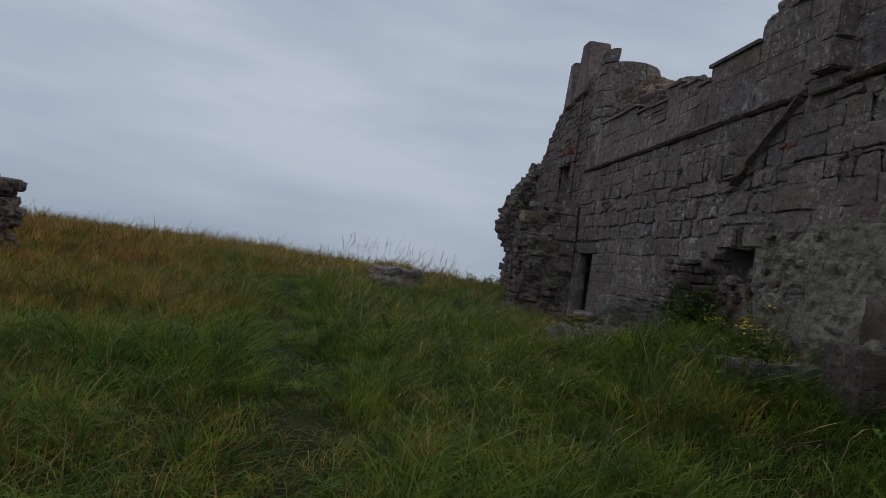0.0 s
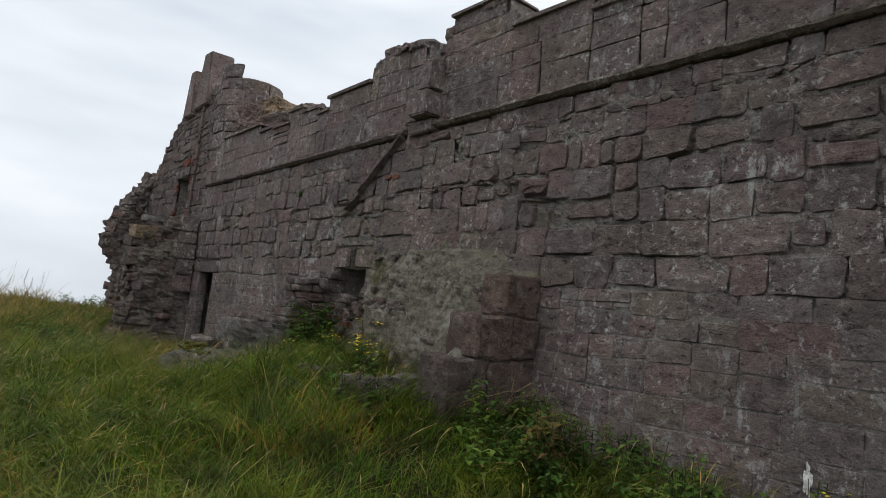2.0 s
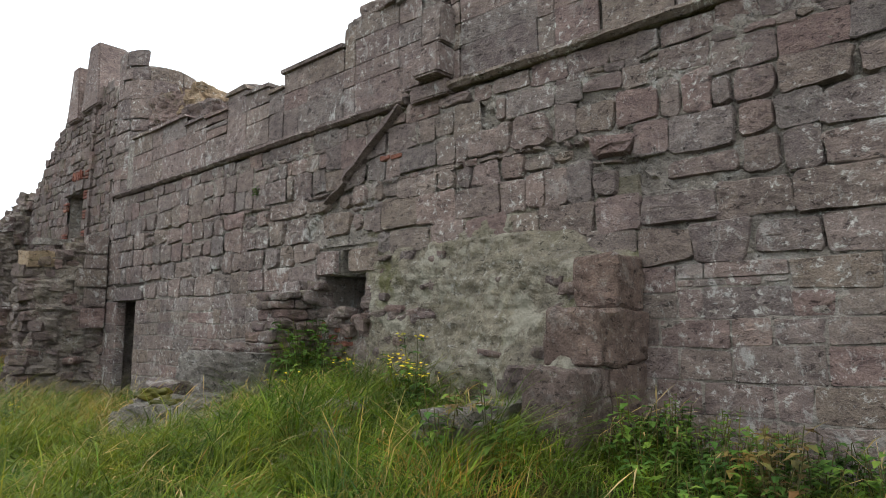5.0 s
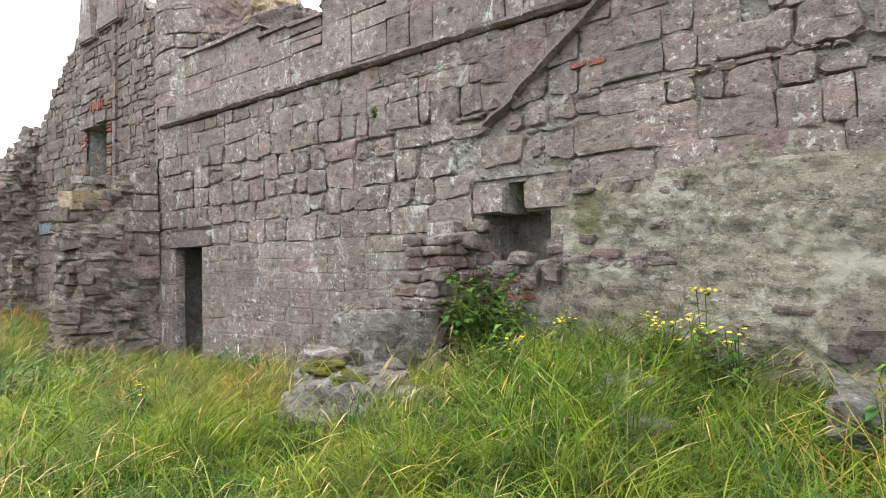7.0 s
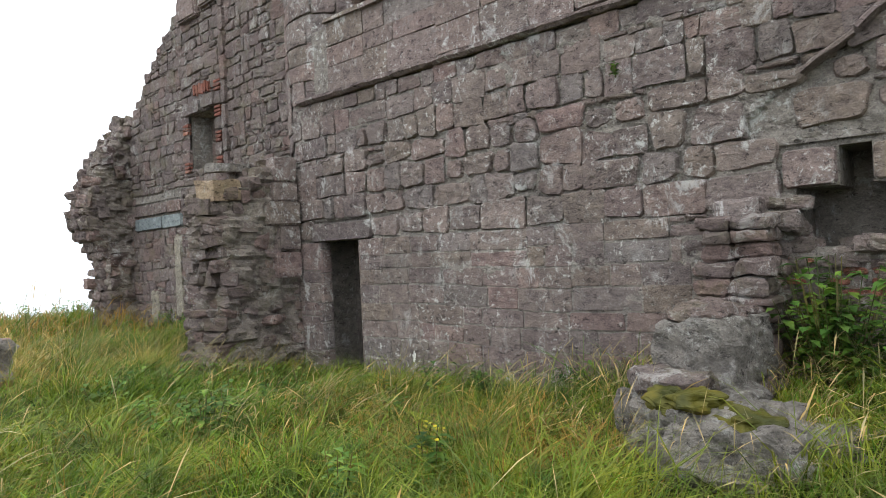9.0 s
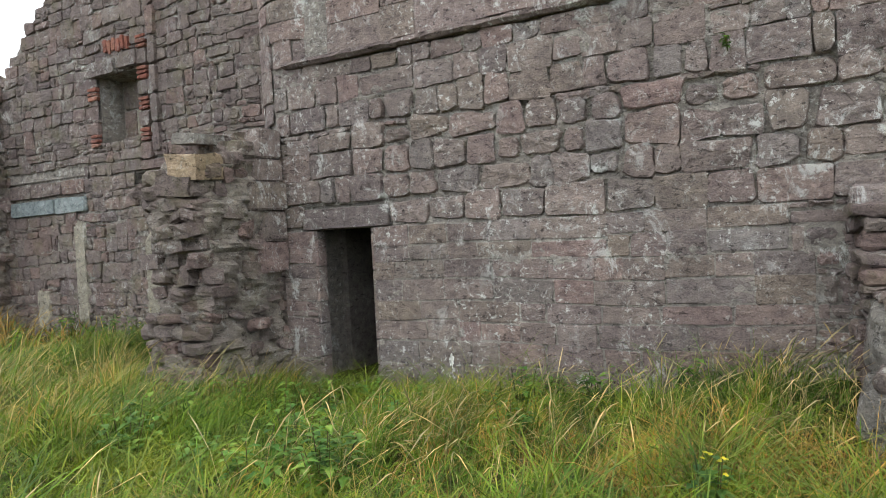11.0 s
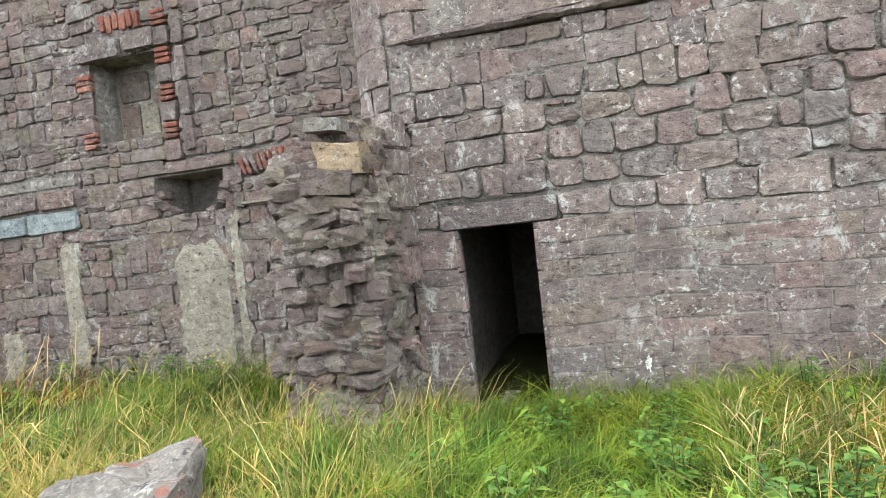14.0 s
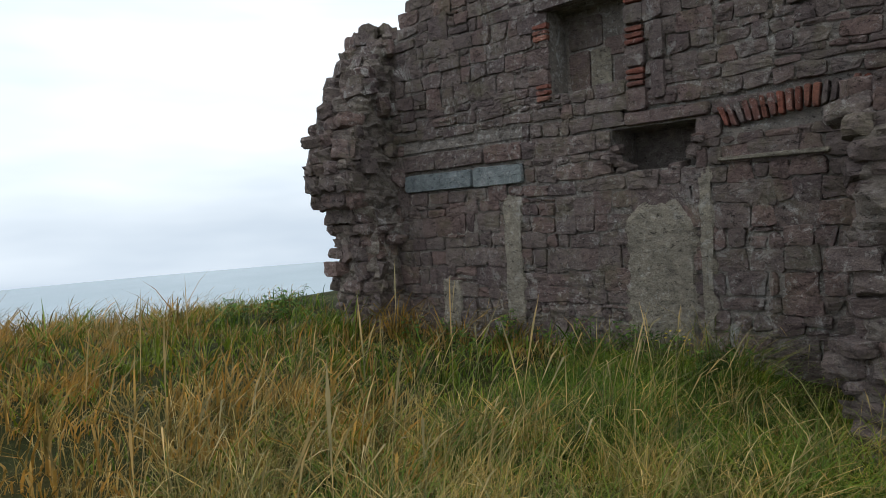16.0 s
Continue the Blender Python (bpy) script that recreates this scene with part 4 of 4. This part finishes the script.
for yy, zz in ((4.28, 3.29), (4.45, 3.30)):
    slab("brick", yy, yy + 0.16, zz, zz + 0.07, FACE, M_BRICK, WALL, 0.012, 0.005, bevel=0.006)


def build_buttress():
    """A broken mass of plastered rubble against the wall, its torn end squared with dressed stones."""
    rng = random.Random(44)
    ob = tagged(new("buttress"), "broken rubble buttress with crumbling lime plaster against the wall", "buttress")
    out_z = [(0, 1.1), (1.25, 0.98), (1.42, 0.74), (1.6, 0.64), (1.72, 0.42), (2.05, 0.34), (2.22, 0.14), (2.3, 0.07), (2.75, 0.03)]
    fall = [(1.75, 0.78), (2.0, 0.85), (2.35, 0.55), (2.8, 0.36), (3.4, 0.28), (3.62, 0.27), (3.68, 0.13), (4.6, 0.1), (4.85, 0.03)]
    n, m, vv, ff = 84, 70, [], []
    for j in range(m + 1):
        for i in range(n + 1):
            y, z = 1.75 + 3.1 * i / n, 0.1 + 2.62 * j / m
            o = lerp(out_z, z) * lerp(fall, y) + (0.05 if z < 2.35 and 1.9 < y < 4.7 else 0)
            k = noise.noise(Vector((y * 3.2, z * 3.6, 1))) * 0.06 + noise.noise(Vector((y * 9, z * 11, 5))) * 0.045 + noise.noise(Vector((y * 22, z * 26, 5))) * 0.012
            edge = min(1, (4.85 - y) / 0.25, (lerp([(1.75, 2.0), (2.2, 2.3), (3, 2.72), (3.7, 2.6), (4.85, 2.3)], y) + 0.22 * noise.noise(Vector((y * 2.5, 9, 9))) - z) / 0.3)
            x = FACE + 0.02 - max(0, o + k) * max(0.0, edge) - (0.0 if edge > 0.02 else -0.03)
            vv.append((x, y + 0.02 * noise.noise(Vector((z * 8, 3, 3))), z))
    for j in range(m):
        for i in range(n):
            q = j * (n + 1) + i
            ff.append((q, q + 1, q + n + 2, q + n + 1))
    k0 = len(vv)
    for j in range(m + 1):
        vv.append((FACE + 0.03, 1.76, 0.1 + 2.62 * j / m))
    for j in range(m):
        ff.append((j * (n + 1), (j + 1) * (n + 1), k0 + j + 1, k0 + j))
    mesh_ob("rubble_core", vv, ff, M_PLASTER, ob)
    for z0, z1, out in ((0.3, 0.78, 1.12), (0.78, 1.3, 1.06), (1.3, 1.68, 0.76), (1.68, 2.08, 0.46)):
        x = FACE - out
        while x < FACE - 0.05:
            w = min(rng.uniform(0.35, 0.6), FACE - x)
            w = FACE - x if FACE - x - w < 0.15 else w
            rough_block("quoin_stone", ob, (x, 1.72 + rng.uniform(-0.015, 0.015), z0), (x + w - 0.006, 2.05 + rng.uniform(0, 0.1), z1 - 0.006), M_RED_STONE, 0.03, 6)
            x += w
    blocks = []
    for _ in range(95):
        y, z = rng.uniform(2.05, 4.7), rng.uniform(0.4, 2.3)
        if 2.3 < y < 3.7 and z > 1.35 and rng.random() < 0.7:
            continue
        o = lerp(out_z, z) * lerp(fall, y)
        w, h = rng.uniform(0.1, 0.26), rng.uniform(0.06, 0.16)
        blocks.append(((FACE - o - rng.uniform(-0.02, 0.02), y, z), (0.09, w, h * 0.7), 0))
    rubble_mass(ob, rng, blocks, M_RUBBLE, M_RUBBLE_I)
    return ob


build_buttress()


def boulder(name, label, c, size, turn, mat, seed, flat=0.15, sink=0.1):
    bm = rock(random.Random(seed), *size, flat, 13)
    off = Vector((seed, 2 * seed, 3))
    for v in bm.verts:
        v.co += v.co.normalized() * (0.05 * noise.noise(v.co * 5 + off) + 0.03 * noise.noise(v.co * 13 + off) + 0.02 * noise.noise(v.co * 24 + off))
    me = bpy.data.meshes.new(name)
    bm.to_mesh(me)
    bm.free()
    me.materials.append(mat)
    ob = new(name, me)
    ob.matrix_basis = pose(c[0], c[1], ground_z(c[0], c[1]) + size[2] * 0.5 - sink, 0, 0, turn) if len(c) == 2 else pose(*c, 0, 0, turn)
    return tagged(ob, label, "rock")


boulder("boulder", "pale weathered boulder with red iron stain in the grass", (0.84, 11.86, 0.84), (1.0, 0.66, 0.56), 27, M_RUST_ROCK, 1, 0.25)
boulder("stone_slab", "long fallen stone slab lying in the grass by the buttress", (3.72, 2.42, 0.86), (0.95, 0.4, 0.34), 6, M_BOULDER, 2, 0.05)
for sx, sy, sz, wx, wy, turn, seed in ((3.35, 3.55, 0.7, 0.55, 0.4, 20, 3), (2.95, 3.35, 0.54, 0.4, 0.35, -30, 4), (3.7, 3.75, 0.86, 0.5, 0.3, 40, 5), (3.1, 3.9, 0.56, 0.45, 0.3, 10, 6)):
    boulder("fallen_stone", "flat fallen building stone half sunk in grass", (sx, sy, sz), (wx, wy, 0.25), turn, M_BOULDER, seed)
for sx, sy, sz, wx, wy, wz, turn, seed in ((3.05, 5.5, 0.6, 0.62, 0.6, 0.56, 10, 12), (3.15, 5.75, 0.68, 0.5, 0.6, 0.42, -8, 13), (3.35, 5.25, 0.62, 0.7, 0.5, 0.35, 25, 14), (3.75, 5.05, 0.62, 0.7, 0.5, 0.3, 5, 15)):
    boulder("fallen_stone", "pale rough foundation stone of the ruined side wall", (sx, sy, sz), (wx, wy, wz), turn, M_BOULDER, seed)


# a short standing fragment beyond the path, its broken end towards the walker
def ruin_fragment():
    rng = random.Random(62)
    ob = tagged(new("ruin"), "dark standing fragment of a ruined rubble wall", "ruined wall")
    blocks, verts, faces, z = [], [], [], -0.1
    while z < 1.85:
        h, e = rng.uniform(0.12, 0.24), -6.2 + rng.uniform(-0.12, 0.1)
        add_box(verts, faces, (-9.5, 9.35, z), (e - 0.12, 9.95, z + h + 0.01))
        for fy in (9.32, 9.98):
            x = e
            while x > -9.5:
                w = rng.uniform(0.2, 0.5)
                blocks.append(((x - w / 2, fy, z + h / 2), (w, 0.28, h), 0))
                x -= w
        for fy in (9.5, 9.8):
            blocks.append(((e - 0.1, fy, z + h / 2), (0.35, 0.3, h), 0))
        z += h
    tagged(mesh_ob("core", verts, faces, M_CORE, ob), kind="stuff")
    rubble_mass(ob, rng, blocks, M_RUBBLE, M_RUBBLE_I)


ruin_fragment()

# stones fallen from the parapet, lying on the wall head beside the turret
for x, y, z, w, h, seed, mt in ((5.2, 9.25, 5.2, 0.5, 0.42, 21, M_TAN), (5.15, 9.9, 5.15, 1.1, 0.5, 24, M_RUBBLE), (5.2, 9.2, 4.85, 1.3, 0.4, 23, M_RUBBLE), (5.2, 7.6, 4.8, 0.6, 0.3, 25, M_STONE)):
    boulder("loose_stone", "weathered loose stone on the wall head by the turret", (x, y, z), (0.6, w, h), 4, mt, seed)

# limewash splashes by the near door
def splash(y, z, w, h, seed):
    rng = random.Random(seed)
    n, vv = 22, [(FACE - 0.014, y, z)]
    for i in range(n):
        a = 2 * math.pi * i / n
        k = rng.uniform(0.55, 1.15)
        vv.append((FACE - 0.008 + rng.uniform(-0.004, 0.004), y + w / 2 * k * math.cos(a), z + h / 2 * k * math.sin(a) * (1.25 if math.sin(a) < 0 else 1)))
    tagged(mesh_ob("limewash", vv, [(0, i + 1, (i + 1) % n + 1) for i in range(n)], M_WHITE, WALL), "white limewash splash")


for y, z, w, h, sd in ((-1.565, 1.0, 0.07, 0.36, 1), (-1.63, 0.88, 0.10, 0.26, 2), (-1.72, 0.9, 0.07, 0.28, 3), (-1.80, 0.9, 0.06, 0.34, 4), (-0.63, 0.86, 0.06, 0.2, 5), (9.55, 0.62, 0.06, 0.14, 6)):
    splash(y, z, w, h, sd)

# ---- grass ----


def blades(name, mat, pts, height, width, la, curl, label, rng, shape=((0.0, 0.8), (0.4, 1.0), (0.75, 0.65))):
    """One mesh of bent, tapering blades. pts: n x 3 feet."""
    n = len(pts)
    ang = rng.uniform(0, 2 * np.pi, n)
    side = np.stack([np.cos(ang), np.sin(ang), np.zeros(n)], 1)
    ldir = np.stack([np.cos(la), np.sin(la), np.zeros(n)], 1)
    bend = height * np.abs(rng.normal(curl, curl * 0.5, n))
    droop = np.clip(rng.normal(0.22 + 0.25 * curl, 0.15, n), 0.05, 0.8)
    co = np.zeros((n, 7, 3), dtype=np.float32)
    for k, (f, w) in enumerate(shape):
        c = pts + ldir * (bend * f ** 1.8)[:, None]
        c[:, 2] += height * (f - droop * f ** 3)
        co[:, 2 * k] = c - side * (width * w)[:, None] / 2
        co[:, 2 * k + 1] = c + side * (width * w)[:, None] / 2
    c = pts + ldir * bend[:, None]
    c[:, 2] += height * (1 - droop)
    co[:, 6] = c
    quads = np.array([[0, 1, 3, 2], [2, 3, 5, 4]])
    tri = np.array([4, 5, 6])
    off = (np.arange(n) * 7)[:, None]
    loops = np.concatenate([off + quads[0], off + quads[1], off + tri], 1).ravel().astype(np.int32)
    starts = ((np.arange(n) * 11)[:, None] + np.array([0, 4, 8])).ravel().astype(np.int32)
    me = bpy.data.meshes.new(name)
    me.vertices.add(n * 7)
    me.vertices.foreach_set("co", co.ravel())
    me.loops.add(n * 11)
    me.loops.foreach_set("vertex_index", loops)
    me.polygons.add(n * 3)
    me.polygons.foreach_set("loop_start", starts)
    me.update(calc_edges=True)
    me.materials.append(mat)
    return tagged(new(name, me), label, "grass", kind="stuff")


ZGRID_X, ZGRID_Y = np.arange(-40, 12.01, 0.25), np.arange(-10, 34.01, 0.25)
ZGRID = np.array([[ground_z(x, y) for x in ZGRID_X] for y in ZGRID_Y])


def heights(x, y):
    fx, fy = np.clip((x + 40) / 0.25, 0, len(ZGRID_X) - 1.01), np.clip((y + 10) / 0.25, 0, len(ZGRID_Y) - 1.01)
    i, j = fx.astype(int), fy.astype(int)
    a, b = fx - i, fy - j
    return ZGRID[j, i] * (1 - a) * (1 - b) + ZGRID[j, i + 1] * a * (1 - b) + ZGRID[j + 1, i] * (1 - a) * b + ZGRID[j + 1, i + 1] * a * b


PATH_Y = np.array([-6.0, -2.3, 2.5, 5.0, 8.0, 10.0, 12.0, 14.0, 24.0])
PATH_X = np.array([0.2, 0.1, -0.1, -0.6, -0.85, -1.2, -1.35, -1.0, 0.5])


def off_path(x, y):
    return np.abs(x - np.interp(y, PATH_Y, PATH_X))


def wave(x, y, s, seed):
    r = np.random.default_rng(seed)
    out = np.zeros(len(x))
    for k in range(5):
        a, p = r.uniform(0, 6.28), r.uniform(0, 6.28)
        out += np.sin((x * np.cos(a) + y * np.sin(a)) * s * (1 + 0.5 * k) + p) / (1 + 0.4 * k)
    return out / 2.2


def sow(rng, n, x0, x1, y0, y1):
    x, y = rng.uniform(x0, x1, n), rng.uniform(y0, y1, n)
    return x, y


def clear_of_walls(x, y):
    k = ~((x > 4.62) & (y < 11.7)) & ~((x > 5.2) & (y < 19.0)) & ~((x > 3.4) & (y > 5.6) & (y < 6.2)) & ~((x > 3.0) & (y > 11.7) & (y < 12.5))
    k &= ~((x > 3.95) & (y > 1.75) & (y < 2.4)) & ~((x > 4.75) & (y > 18.5) & (y < 19.5)) & ~((x < -5.7) & (y > 9.2) & (y < 10.1))
    k &= ~((x > 2.55) & (x < 3.5) & (y > 5.3) & (y < 5.9))
    return k & (np.hypot(x - 0.84, y - 11.86) > 0.45)


def build_grass():
    rng = np.random.default_rng(7)
    # tufts: feet close together, blades leaning outwards and downwind
    for mat, n, per, box, tall, wide, label, dry, spread, curl in (
            (M_GRASS, 12000, 28, (-5.2, 4.75, -3.2, 15.2), (0.18, 0.42), (0.004, 0.009), "long lush wind-blown green grass", False, 0.07, 0.95),
            (M_BROAD, 7500, 15, (-4.0, 4.7, 0, 13.5), (0.13, 0.29), (0.005, 0.010), "bright broad-bladed grass tufts", False, 0.05, 0.9),
            (M_GRASS, 3000, 18, (-16, 6, 4, 26), (0.22, 0.45), (0.012, 0.024), "long green meadow grass", False, 0.14, 0.6),
            (M_DRY, 1500, 14, (-5, 4.75, -2.6, 19), (0.25, 0.5), (0.003, 0.006), "dry straw-coloured grass among the green", True, 0.08, 0.6),
            (M_DRY, 2500, 22, (-4.5, 5.0, 11.0, 16), (0.25, 0.5), (0.004, 0.008), "golden seeding grass along the slope", True, 0.09, 0.6),
            (M_RUSSET, 4200, 16, (-5, 3.4, 0.2, 9.5), (0.18, 0.36), (0.003, 0.007), "olive-brown dying grass among the green", True, 0.1, 0.8),
            (M_RUSSET, 3600, 20, (-9.5, -1.2, 4.0, 16), (0.25, 0.45), (0.004, 0.009), "russet seeding grass beside the path", True, 0.1, 0.6),
            (M_RUSSET, 6500, 18, (-26, 5.5, 8, 27), (0.28, 0.5), (0.010, 0.020), "dry golden meadow grass towards the cliff edge", True, 0.16, 0.5)):
        cx, cy = sow(rng, n, *box)
        w = wave(cx, cy, 0.9, 3)
        gold = np.maximum(np.clip((cy - 8) / 5, 0, 1) * np.clip((2.6 - cx) / 2, 0, 1), np.clip((cy - 4) / 4, 0, 1) * np.clip((-1.6 - cx) / 2, 0, 1))
        k = (w > rng.normal(0.3, 0.5, n) - 1.2 * gold) if dry else (w < rng.normal(0.7, 0.6, n) - 0.9 * gold)
        # sparser towards the edges of its stretch
        inner = np.minimum(np.minimum(cx - box[0], box[1] + 1.5 - cx), np.minimum(cy - box[2], box[3] - cy))
        k &= (inner > rng.uniform(0, 1.3, n)) | (cx > 2.5)
        cx, cy = cx[k], cy[k]
        size = np.exp(rng.normal(-0.18, 0.52, len(cx))) * (1 + 0.45 * wave(cx, cy, 2.6, 21))
        size = np.clip(size, 0.25, 1.9)
        x = np.repeat(cx, per) + rng.normal(0, spread, len(cx) * per)
        y = np.repeat(cy, per) + rng.normal(0, spread, len(cx) * per)
        out = np.arctan2(y - np.repeat(cy, per), x - np.repeat(cx, per))
        size = np.repeat(size, per)
        k = clear_of_walls(x, y)
        if wide[1] > 0.015:
            k &= (x < -3.6) | (y > 14.0)
        d = off_path(x, y)
        k &= (d > 0.2) | (rng.random(len(x)) < (0.95 if dry else 0.8))
        x, y, d, out, size = x[k], y[k], d[k], out[k], size[k]
        h = rng.uniform(*tall, len(x)) * size * (0.9 + 0.3 * wave(x, y, 1.9, 9)) * np.clip((d + 0.15) / 0.75, 0.28, 1) * np.where((x > 2.2) & (y < 1.8), 0.62, 1.0)
        pts = np.stack([x, y, heights(x, y) - 0.02], 1)
        la = np.where(rng.random(len(x)) < 0.55, out + rng.normal(0, 0.5, len(x)), rng.normal(-0.35, 1.2, len(x)))
        blades("grass", mat, pts, h, rng.uniform(*wide, len(x)), la, curl, label, rng)
    # tall stalks with nodding seed heads
    for n, box, tall in ((900, (2.4, 4.6, -2.0, 1.6), (0.35, 0.6)), (2600, (0.5, 4.6, 1.5, 6), (0.3, 0.5)), (5500, (-2.5, 4.6, 5.2, 9.3), (0.38, 0.68)), (4200, (-6, 5.2, 11, 24), (0.45, 0.8)), (150, (-0.6, 2.4, 12.9, 15.4), (1.05, 1.4)), (420, (-1.5, 3.2, 18.6, 21.0), (0.6, 0.95))):
        x, y = sow(rng, n, *box)
        k = clear_of_walls(x, y) & (off_path(x, y) > 0.45) & ((wave(x, y, 1.1, 5) > rng.normal(0.1, 0.5, n)) | (tall[1] > 1))
        x, y = x[k], y[k]
        pts = np.stack([x, y, heights(x, y) - 0.02], 1)
        blades("grass", M_STRAW, pts, rng.uniform(*tall, len(x)), rng.uniform(0.006, 0.012, len(x)) * (1.15 if tall[1] > 1 else 1.0), rng.normal(-0.3, 0.9, len(x)), 0.16 if tall[1] > 1 else 0.6, "tall dry grass stalks with nodding seed heads", rng, ((0.0, 0.18), (0.62, 0.16), (0.86, 1.0)))


build_grass()


# ---- weeds ----
def leafy(name, label, x, y, z, spread, tall, leaf, count, seed, mat=None, flowers=0):
    """A weed: thin stems with many folded leaves, and yellow flower heads where it blooms."""
    rng = random.Random(seed)
    ob = tagged(new(name), label, "plant", group="weeds by the wall")
    ob.location = (x, y, z)
    sv, sf, lv, lf, fv, ffc = [], [], [], [], [], []
    stems = max(3, count // 14)
    for _ in range(stems):
        a, r, h = rng.uniform(0, 6.28), rng.uniform(0.1, 1) * spread, rng.uniform(0.55, 1.0) * tall
        foot, tip = Vector((0.25 * r * math.cos(a), 0.25 * r * math.sin(a), -0.05)), Vector((r * math.cos(a), r * math.sin(a), h))
        for i in range(3):
            p, q = foot.lerp(tip, i / 3), foot.lerp(tip, (i + 1) / 3)
            n = len(sv)
            for c in (p, q):
                for k in range(3):
                    sv.append(tuple(c + Vector((math.cos(k * 2.09), math.sin(k * 2.09), 0)) * 0.0032))
            sf += [(n + k, n + (k + 1) % 3, n + 3 + (k + 1) % 3, n + 3 + k) for k in range(3)]
        for i in range(count // stems):
            c = foot.lerp(tip, rng.uniform(0.2, 1.0))
            b, l = rng.uniform(0, 6.28), leaf * rng.uniform(0.6, 1.3)
            d = Vector((math.cos(b), math.sin(b), rng.uniform(-0.35, 0.45))).normalized()
            s2 = d.cross(Vector((0, 0, 1))).normalized() * l * 0.28
            up = Vector((0, 0, l * 0.08))
            n = len(lv)
            lv += [tuple(v) for v in (c, c + d * l * 0.45 + s2 + up, c + d * l - up * 2, c + d * l * 0.45 - s2 + up, c + d * l * 0.5)]
            lf += [(n, n + 1, n + 4), (n + 1, n + 2, n + 4), (n + 2, n + 3, n + 4), (n + 3, n, n + 4)]
        if flowers:
            for _ in range(flowers // 2):
                c = tip + Vector((rng.gauss(0, 0.05), rng.gauss(0, 0.05), rng.gauss(0, 0.02)))
                n = len(fv)
                fv.append(tuple(c + Vector((0, 0, 0.006))))
                for k in range(7):
                    fv.append(tuple(c + Vector((math.cos(k * 0.9) * 0.014, math.sin(k * 0.9) * 0.014, rng.uniform(-0.006, 0.004)))))
                ffc += [(n, n + 1 + k, n + 1 + (k + 1) % 7) for k in range(7)]
    tagged(mesh_ob("stalk", sv, sf, M_STEM, ob), kind="stuff")
    tagged(mesh_ob("foliage", lv, lf, mat or M_LEAF, ob), kind="stuff")
    if flowers:
        tagged(mesh_ob("blossom", fv, ffc, M_YELLOW, ob), "bright yellow flower heads", kind="stuff")
    return ob


M_STEM = blade_material("weed_stems", [(0.07, 0.09, 0.025), (0.12, 0.10, 0.04)])
M_YELLOW = blade_material("yellow_petals", [(0.75, 0.55, 0.02), (0.8, 0.62, 0.04)])
WEED = random.Random(77)
M_DOCK = blade_material("browning_dock_leaves", [(0.16, 0.085, 0.03), (0.12, 0.12, 0.03), (0.20, 0.13, 0.05)])
for i in range(16):
    y, x = WEED.uniform(0.4, 2.6), WEED.uniform(3.1, 4.5)
    if y < 1.6 or x < 3.5:
        brown = i % 3 == 0
        leafy("dock" if brown else "nettle", "reddish-brown seeding dock by the buttress" if brown else "green weed crowding the foot of the buttress", x, y, ground_z(x, y), 0.18, WEED.uniform(0.35, 0.6), 0.08, 90, 600 + i, M_DOCK if brown else None)
leafy("elder_bush", "dark green leafy bush growing under the niche", 4.42, 5.3, 0.72, 0.45, 0.95, 0.11, 800, 1)
leafy("elder_bush", "smaller leafy green bush beside the low wall", 4.3, 4.9, 0.7, 0.4, 0.65, 0.09, 420, 2)
for x, y, t, f in ((4.0, 3.3, 0.72, 16), (4.05, 3.62, 0.55, 12), (3.85, 3.1, 0.5, 8), (3.95, 2.0, 0.45, 10), (4.2, 4.35, 0.4, 8), (3.6, 4.6, 0.4, 7), (4.4, -1.0, 0.5, 5), (4.75, 14.15, 0.4, 9), (2.2, 6.9, 0.4, 5)):
    leafy("ragwort", "flowering yellow ragwort in the long grass", x, y, ground_z(x, y), 0.14, t, 0.09, 60, int(x * 100 + y * 10), None, f)
for i in range(64):
    y = -2.4 + i * 0.064
    x = 4.62 - WEED.random() ** 1.5 * 1.1
    leafy("nettle", "green broad-leaved weed at the foot of the wall", x, y, ground_z(x, y), 0.16, WEED.uniform(0.25, 0.5), WEED.uniform(0.045, 0.08), 110, 300 + i)
for i in range(16):
    y, x = WEED.uniform(12.8, 18), WEED.uniform(4.3, 5.1)
    leafy("nettle", "green broad-leaved weed below the gable wall", x, y, ground_z(x, y), 0.2, WEED.uniform(0.3, 0.55), 0.08, 70, 400 + i)
for i in range(26):
    y, x = WEED.uniform(7.0, 12.2), WEED.uniform(1.6, 4.5)
    leafy("dock", "low green weed in the grass near the doorway", x, y, ground_z(x, y), 0.22, WEED.uniform(0.25, 0.45), 0.08, 110, 500 + i)
for x, y in ((4.7, 21.0), (5.2, 21.3), (4.1, 21.2)):
    leafy("shrub", "low dark green shrub at the cliff edge", x, y, ground_z(x, y), 0.5, 0.55, 0.1, 200, int(x * 50))
leafy("wall_plant", "small tuft growing from a joint of the wall", FACE - 0.04, 6.9, 3.28, 0.09, 0.1, 0.05, 50, 9)
# moss cushions on the side wall's foundation stones
M_MOSS = blade_material("yellow_green_moss", [(0.075, 0.075, 0.010), (0.12, 0.105, 0.014)])
for x, y, z, w in ((3.05, 5.8, 0.93, 0.36), (3.02, 5.46, 0.85, 0.36), (3.75, 5.2, 0.745, 0.35)):
    ob = boulder("moss_cushion", "yellow-green moss cushion on a stone", (x, y, z), (w, w * 0.75, 0.13), x * 77, M_MOSS, int(x * 31), 0.75)
